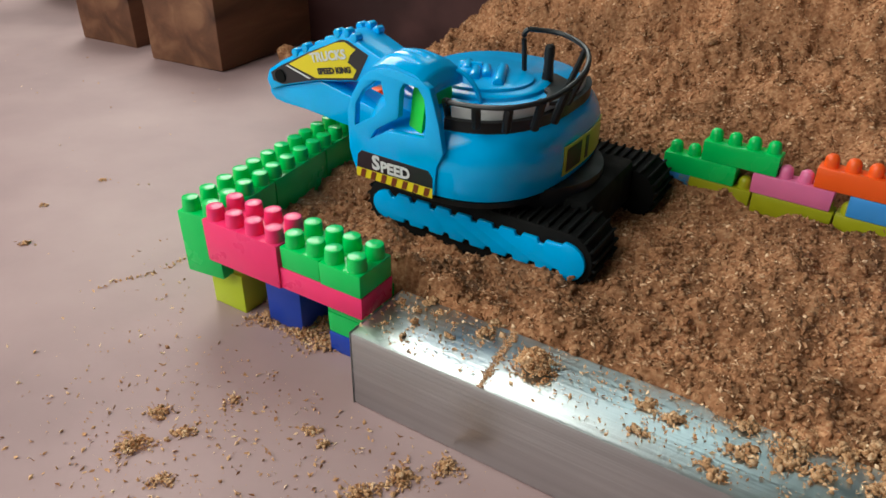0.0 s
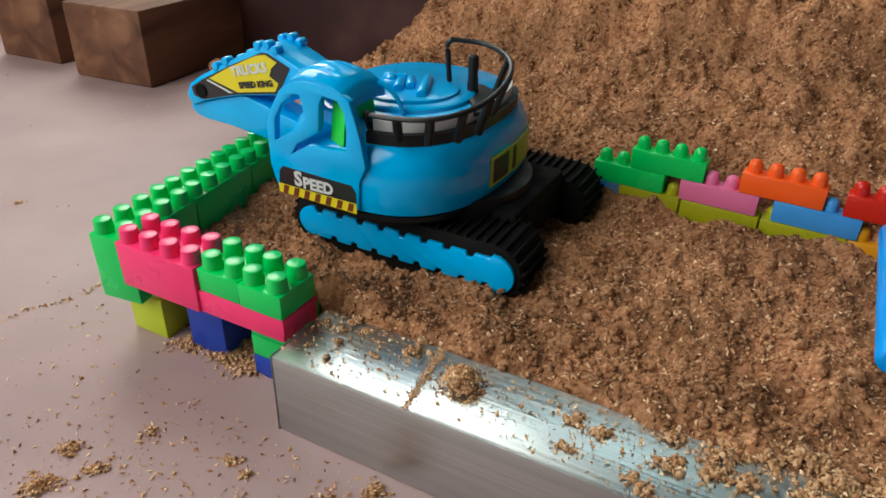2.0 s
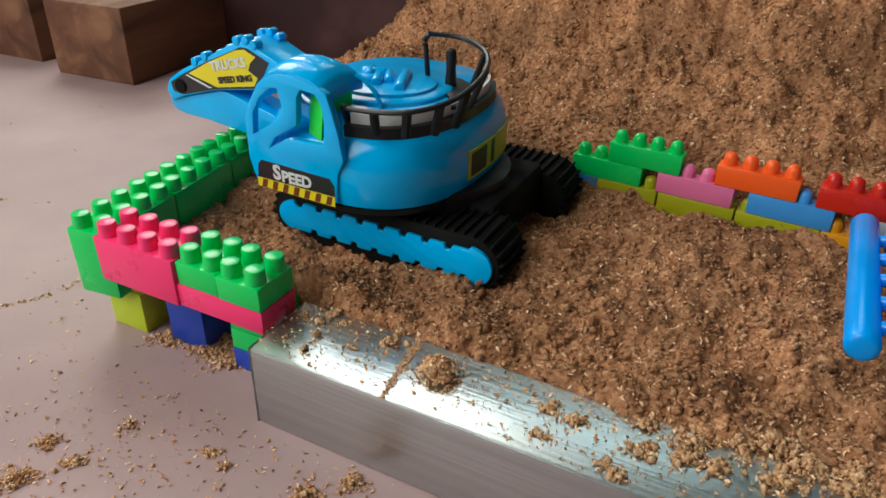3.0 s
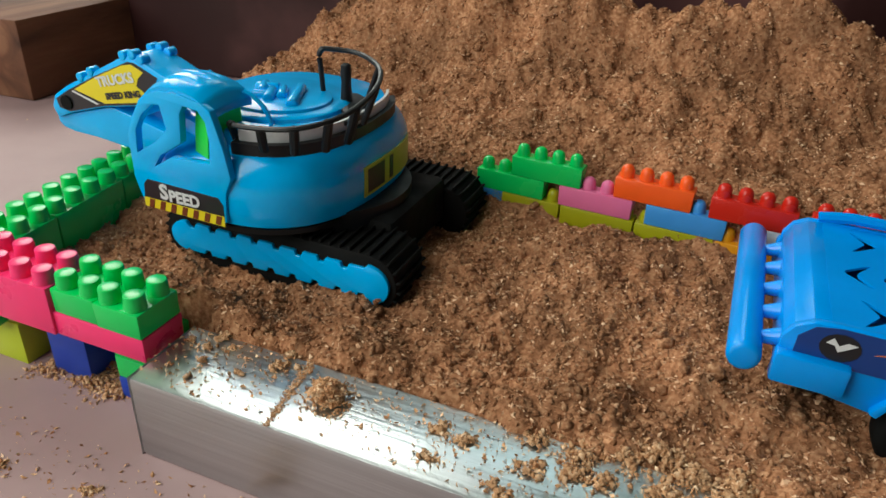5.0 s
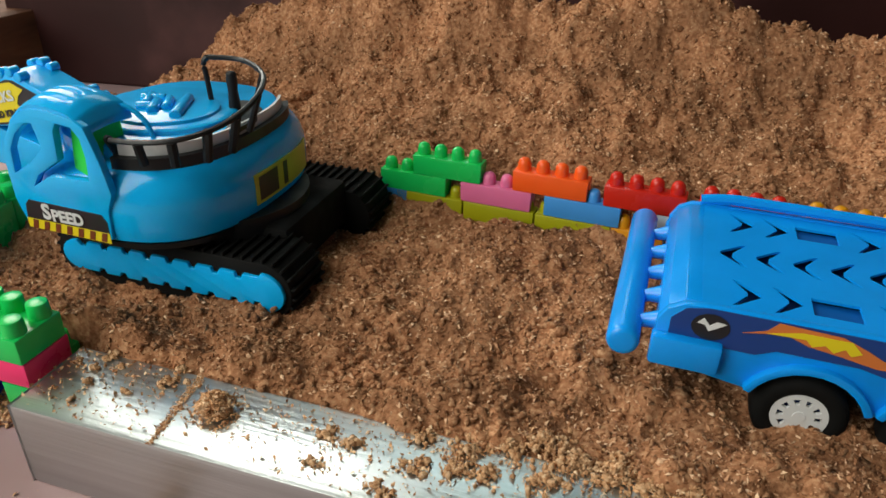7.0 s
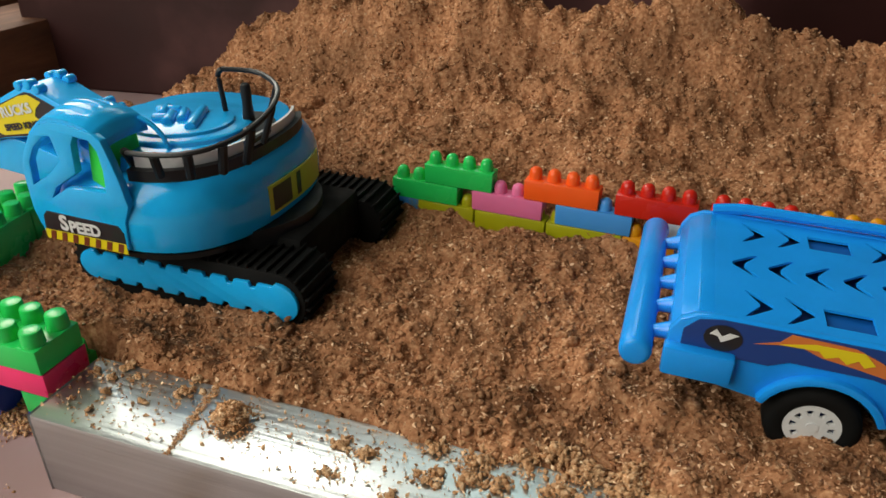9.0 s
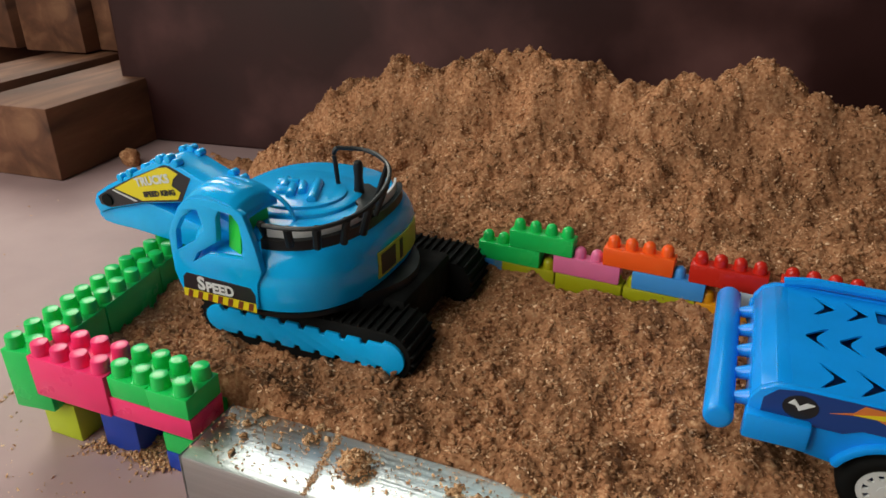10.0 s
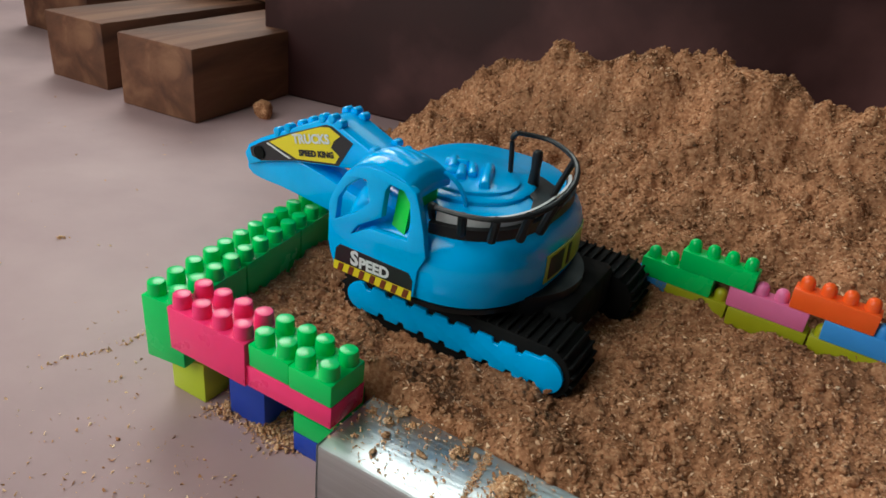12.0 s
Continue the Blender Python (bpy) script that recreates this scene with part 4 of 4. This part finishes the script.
        for y, way in ((-0.001, 1), (W + 0.001, -1)):
            hub = Matrix.Translation((x, y, 0.0215)) @ pose(0, 0, 0, 90 * way, 0, 0)
            prof = [(0.0120, 0.0015), (0.0150, 0.0), (0.0190, 0.0005), (0.0210, 0.0025), (0.0215, 0.006), (0.0215, 0.013), (0.0205, 0.016), (0.0150, 0.0165)]
            bm = loft([[(q * math.cos(t), q * math.sin(t), -z) for t in np.linspace(0, 2 * math.pi, 33)[:-1]] for q, z in prof], False)
            bmesh.ops.transform(bm, matrix=hub, verts=bm.verts)
            wheel = part("wheel_tyre", bm, RUBBER, ob, "black toy tyre")
            slots = []
            for k in range(10):
                t0 = 2 * math.pi * k / 10
                slots.append([(q * math.cos(t0 + dt), q * math.sin(t0 + dt)) for q, dt in ((0.0068, -0.13), (0.0098, -0.17), (0.0098, 0.17), (0.0068, 0.13))])
            rim = prism([(0.0128 * math.cos(t), 0.0128 * math.sin(t)) for t in np.linspace(0, 2 * math.pi, 29)[:-1]], 0.0018, hub @ Matrix.Translation((0, 0, -0.003)), 0, slots)
            part("wheel_rim", rim, WHITE, wheel, "white spoked rim")
            part("hub_cap", rod(hub @ Vector((0, 0, -0.002)), hub @ Vector((0, 0, -0.0008)), 0.0028, 14), WHITE, wheel)
            part("wheel_disc", rod(hub @ Vector((0, 0, -0.006)), hub @ Vector((0, 0, -0.005)), 0.0125, 24), SHADE_NAVY, wheel)
        part("axle", rod((x, 0.008, 0.0215), (x, W - 0.008, 0.0215), 0.0022, 8), BLACK, ob)
    # stickers on the side that shows
    def decal(name, pts, mat, lift, label=""):
        part(name, prism([(x, z + up) for x, z in pts], 0.0003, Matrix.Translation((0, -lift, 0)) @ f), mat, ob, label)
    decal("side_sticker", [(X0 + 0.006, 0.046), (X0 + 0.006, 0.057), (X0 + 0.012, 0.0635), (X0 + 0.022, 0.0655), (X1 - 0.004, 0.0655), (X1 - 0.004, 0.047), (0.081, 0.047), (0.070, 0.0500), (0.040, 0.0500), (0.028, 0.047), (0.014, 0.0500), (-0.020, 0.0500), (-0.028, 0.046)], ST_NAVY, 0.0004, "dark blue sticker with orange flames")
    decal("sticker_emblem", [(-0.0495 + 0.0085 * math.cos(t), 0.0560 + 0.0070 * math.sin(t)) for t in np.linspace(0, 2 * math.pi, 17)[:-1]], ST_BLACK, 0.0008)
    decal("emblem_bar", [(-0.0555, 0.0575), (-0.0530, 0.0605), (-0.0500, 0.0570), (-0.0470, 0.0595), (-0.0430, 0.0590), (-0.0470, 0.0560), (-0.0500, 0.0540), (-0.0520, 0.0570)], WHITE, 0.0012)
    decal("flame", [(-0.036, 0.0565), (-0.026, 0.0600), (-0.022, 0.0650), (0.004, 0.0640), (0.014, 0.0600), (0.022, 0.0560), (0.036, 0.0550), (0.040, 0.0520), (0.020, 0.0515), (0.006, 0.0540), (-0.008, 0.0560), (-0.016, 0.0590), (-0.026, 0.0585)], ST_ORANGE, 0.0008)
    decal("flame", [(-0.026, 0.0590), (-0.012, 0.0625), (0.008, 0.0625), (0.013, 0.0575), (0.009, 0.0555), (0.006, 0.0585), (0.002, 0.0555), (-0.002, 0.0585), (-0.007, 0.0565), (-0.010, 0.0595)], ST_YELLOW, 0.0012)
    decal("grass_band", [(0.040, 0.0650), (0.110, 0.0650), (0.110, 0.0625), (0.045, 0.0615)], ST_GREEN, 0.0008)
    lettering("side_lettering", "TRUC", ST_WHITE, ob, Matrix.Translation((0.0460, -0.0014, 0.0585)) @ pose(0, 0, 0, 90), 0.0170, "white slanted capitals", 0.12, 0.0009)
    return ob


truck()


# ---- crumbs and clumps of sawdust ----
def clumps(spots, seed, z):
    """Little heaps of chips at (x, y, radius)."""
    g = np.random.default_rng(seed)
    out, big = [], []
    for x, y, q in spots:
        n = int(300 * (q / 0.008) ** 2)
        d = g.normal(size=(n, 2)) * q * 0.62 * (1, 0.8)
        d *= 1 + 0.35 * np.sin(3 * np.arctan2(d[:, 1], d[:, 0]) + 900 * x)[:, None]
        rad = np.hypot(d[:, 0], d[:, 1]) / q
        h = np.maximum(0, 1 - rad) * q * 0.42 * g.uniform(0.1, 1.0, n)
        out.append(np.stack([x + d[:, 0], y + d[:, 1], z + 0.0006 + h], -1))
        big.append(0.0007 + 0.0030 * g.uniform(size=n) ** 2)
    return np.concatenate(out), np.concatenate(big)


TUBE_SPOTS = ((0.015, 0.331, 0.004), (0.044, 0.303, 0.0045), (0.049, 0.311, 0.003), (-0.003, 0.329, 0.0025), (-0.010, 0.309, 0.002), (0.006, 0.322, 0.002),
              (0.153, 0.224, 0.006), (0.175, 0.227, 0.008), (0.188, 0.235, 0.008), (0.138, 0.211, 0.004), (0.110, 0.235, 0.0035), (0.170, 0.219, 0.005), (0.196, 0.228, 0.008), (0.219, 0.212, 0.009), (0.236, 0.202, 0.010), (0.133, 0.217, 0.003), (0.262, 0.186, 0.010), (0.300, 0.162, 0.010),
              (0.118, 0.252, 0.004), (0.127, 0.243, 0.005), (0.160, 0.240, 0.006), (0.182, 0.214, 0.006), (0.205, 0.205, 0.007), (0.247, 0.190, 0.008), (0.212, 0.226, 0.009), (0.275, 0.170, 0.009), (0.006, 0.312, 0.0025), (0.019, 0.321, 0.0025), (0.001, 0.300, 0.0018), (0.024, 0.300, 0.002))
pts, big = clumps(TUBE_SPOTS, 21, 0.0495)
flakes("sawdust_clumps", pts, big, "small clumps of sawdust on the steel tube", 22, mat=PALE_FLAKE)
clods("sawdust_clods", pts[::4], big[::4] * 0.55, "crumbly lumps in the sawdust on the steel tube", 25, mat=PALE_DUST)
g = np.random.default_rng(26)
ac = g.uniform(0.0, 0.049, 900)
al = 0.076 - 0.12 * (ac - 0.025) + g.normal(0, 0.0010, 900) * (0.8 + 14 * ac)
flakes("dust_line", np.stack([-0.028 + al * 0.8599 + ac * 0.5105, 0.301 - al * 0.5105 + ac * 0.8599, np.full(900, 0.0500)], -1), g.uniform(0.0006, 0.0018, 900), "thin tan line of dust across the steel tube", 27, mat=PALE_FLAKE)
g = np.random.default_rng(23)
al = g.uniform(0.0, 1, 4600) * 0.42
ac = g.uniform(0.003, 0.047, 4600)
dens = np.where(al < 0.065, 0.80, np.where(al < 0.11, 0.15, 0.55)) * (0.35 + 0.65 * ac / 0.046)
ok = g.uniform(size=4600) < dens
al, ac = al[ok], ac[ok]
flakes("sawdust_crumbs", np.stack([-0.028 + al * 0.8599 + ac * 0.5105, 0.301 - al * 0.5105 + ac * 0.8599, np.full(len(al), 0.0502)], -1), 0.0007 + 0.0028 * g.uniform(size=len(al)) ** 1.6, "scattered sawdust crumbs on the steel tube", 24, mat=PALE_FLAKE)

FLOOR_SPOTS = ((-0.133, 0.289, 0.006), (-0.138, 0.264, 0.008), (-0.114, 0.275, 0.005), (-0.115, 0.242, 0.005), (-0.095, 0.300, 0.004), (0.003, 0.247, 0.008), (-0.048, 0.278, 0.004), (-0.039, 0.268, 0.004),
               (0.025, 0.255, 0.007), (-0.015, 0.238, 0.007), (-0.302, 0.464, 0.004), (-0.293, 0.577, 0.003), (-0.320, 0.526, 0.003), (-0.093, 0.377, 0.010), (-0.069, 0.364, 0.011), (-0.053, 0.353, 0.010), (-0.100, 0.402, 0.010), (-0.063, 0.376, 0.012),
               (-0.05, 0.60, 0.010), (-0.075, 0.575, 0.010), (-0.10, 0.70, 0.007), (-0.03, 0.72, 0.012), (-0.06, 0.66, 0.008))
mound = bmesh.new()
bmesh.ops.create_icosphere(mound, subdivisions=4, radius=0.0076)
for v in mound.verts:
    v.co *= 1 + 0.38 * noise.noise(v.co * 160) + 0.22 * noise.noise(v.co * 420) + 0.10 * noise.noise(v.co * 900)
    v.co.z *= 0.72
mound_ob = part("sawdust_lump", mound, PALE_DUST)
mound_ob.matrix_world = pose(0.068, 0.277, 0.0530)
tagged(mound_ob, "pale fluffy lump of sawdust on the steel tube", "sawdust lump")
g = np.random.default_rng(41)
d = g.normal(size=(700, 2)) * 0.0058
flakes("sawdust_crumbs", np.stack([0.068 + d[:, 0], 0.277 + d[:, 1], 0.0500 + 0.0098 * np.maximum(0, 1 - (np.hypot(d[:, 0], d[:, 1]) / 0.0105) ** 2) * g.uniform(0.75, 1.08, 700)], -1), g.uniform(0.0008, 0.0034, 700), "loose chips round the lump on the steel tube", 42, mat=PALE_FLAKE)
pts, big = clumps(FLOOR_SPOTS, 31, 0.0)
flakes("sawdust_clumps", pts, big, "small clumps of sawdust on the cement floor", 32, mat=PALE_FLAKE)
clods("sawdust_clods", pts[::4], big[::4] * 0.42, "crumbly lumps in the sawdust on the cement floor", 35, mat=PALE_DUST)
g = np.random.default_rng(33)
fx = np.concatenate([g.normal(-0.08, 0.08, 1800), g.uniform(-0.6, 0.0, 300), g.normal(-0.16, 0.03, 90)])
fy = np.concatenate([g.normal(0.26, 0.07, 1800), g.uniform(0.15, 1.1, 300), g.normal(0.42, 0.05, 90)])
ok = ((fx + 0.028) * 0.5105 + (fy - 0.301) * 0.8599 < -0.003) | (fx < -0.15)
ok &= ~((fx > -0.47) & (fy > 0.86))
fx, fy = fx[ok], fy[ok]
flakes("sawdust_crumbs", np.stack([fx, fy, np.full(len(fx), 0.0006)], -1), 0.0007 + 0.0036 * g.uniform(size=len(fx)) ** 2, "scattered sawdust crumbs on the cement floor", 34, mat=PALE_FLAKE)
tr = g.uniform(0, 1, 70)
flakes("dust_trail", np.stack([-0.222 + 0.062 * tr + g.normal(0, 0.0014, 70), 0.402 + 0.056 * tr + 0.004 * np.sin(9 * tr) + g.normal(0, 0.0014, 70), np.full(70, 0.0005)], -1), g.uniform(0.001, 0.005, 70), "thin trail of splinters on the cement floor", 36, mat=PALE_FLAKE)
chunk = bmesh.new()
bmesh.ops.create_icosphere(chunk, subdivisions=3, radius=0.013)
for v in chunk.verts:
    v.co *= 1 + 0.35 * noise.noise(v.co * 110) + 0.15 * noise.noise(v.co * 300)
chunk_ob = part("sawdust_lump", chunk, DUST)
chunk_ob.matrix_world = pose(-0.205, 0.955, 0.0105)
tagged(chunk_ob, "pale brown lump of packed sawdust on the floor", "sawdust lump")
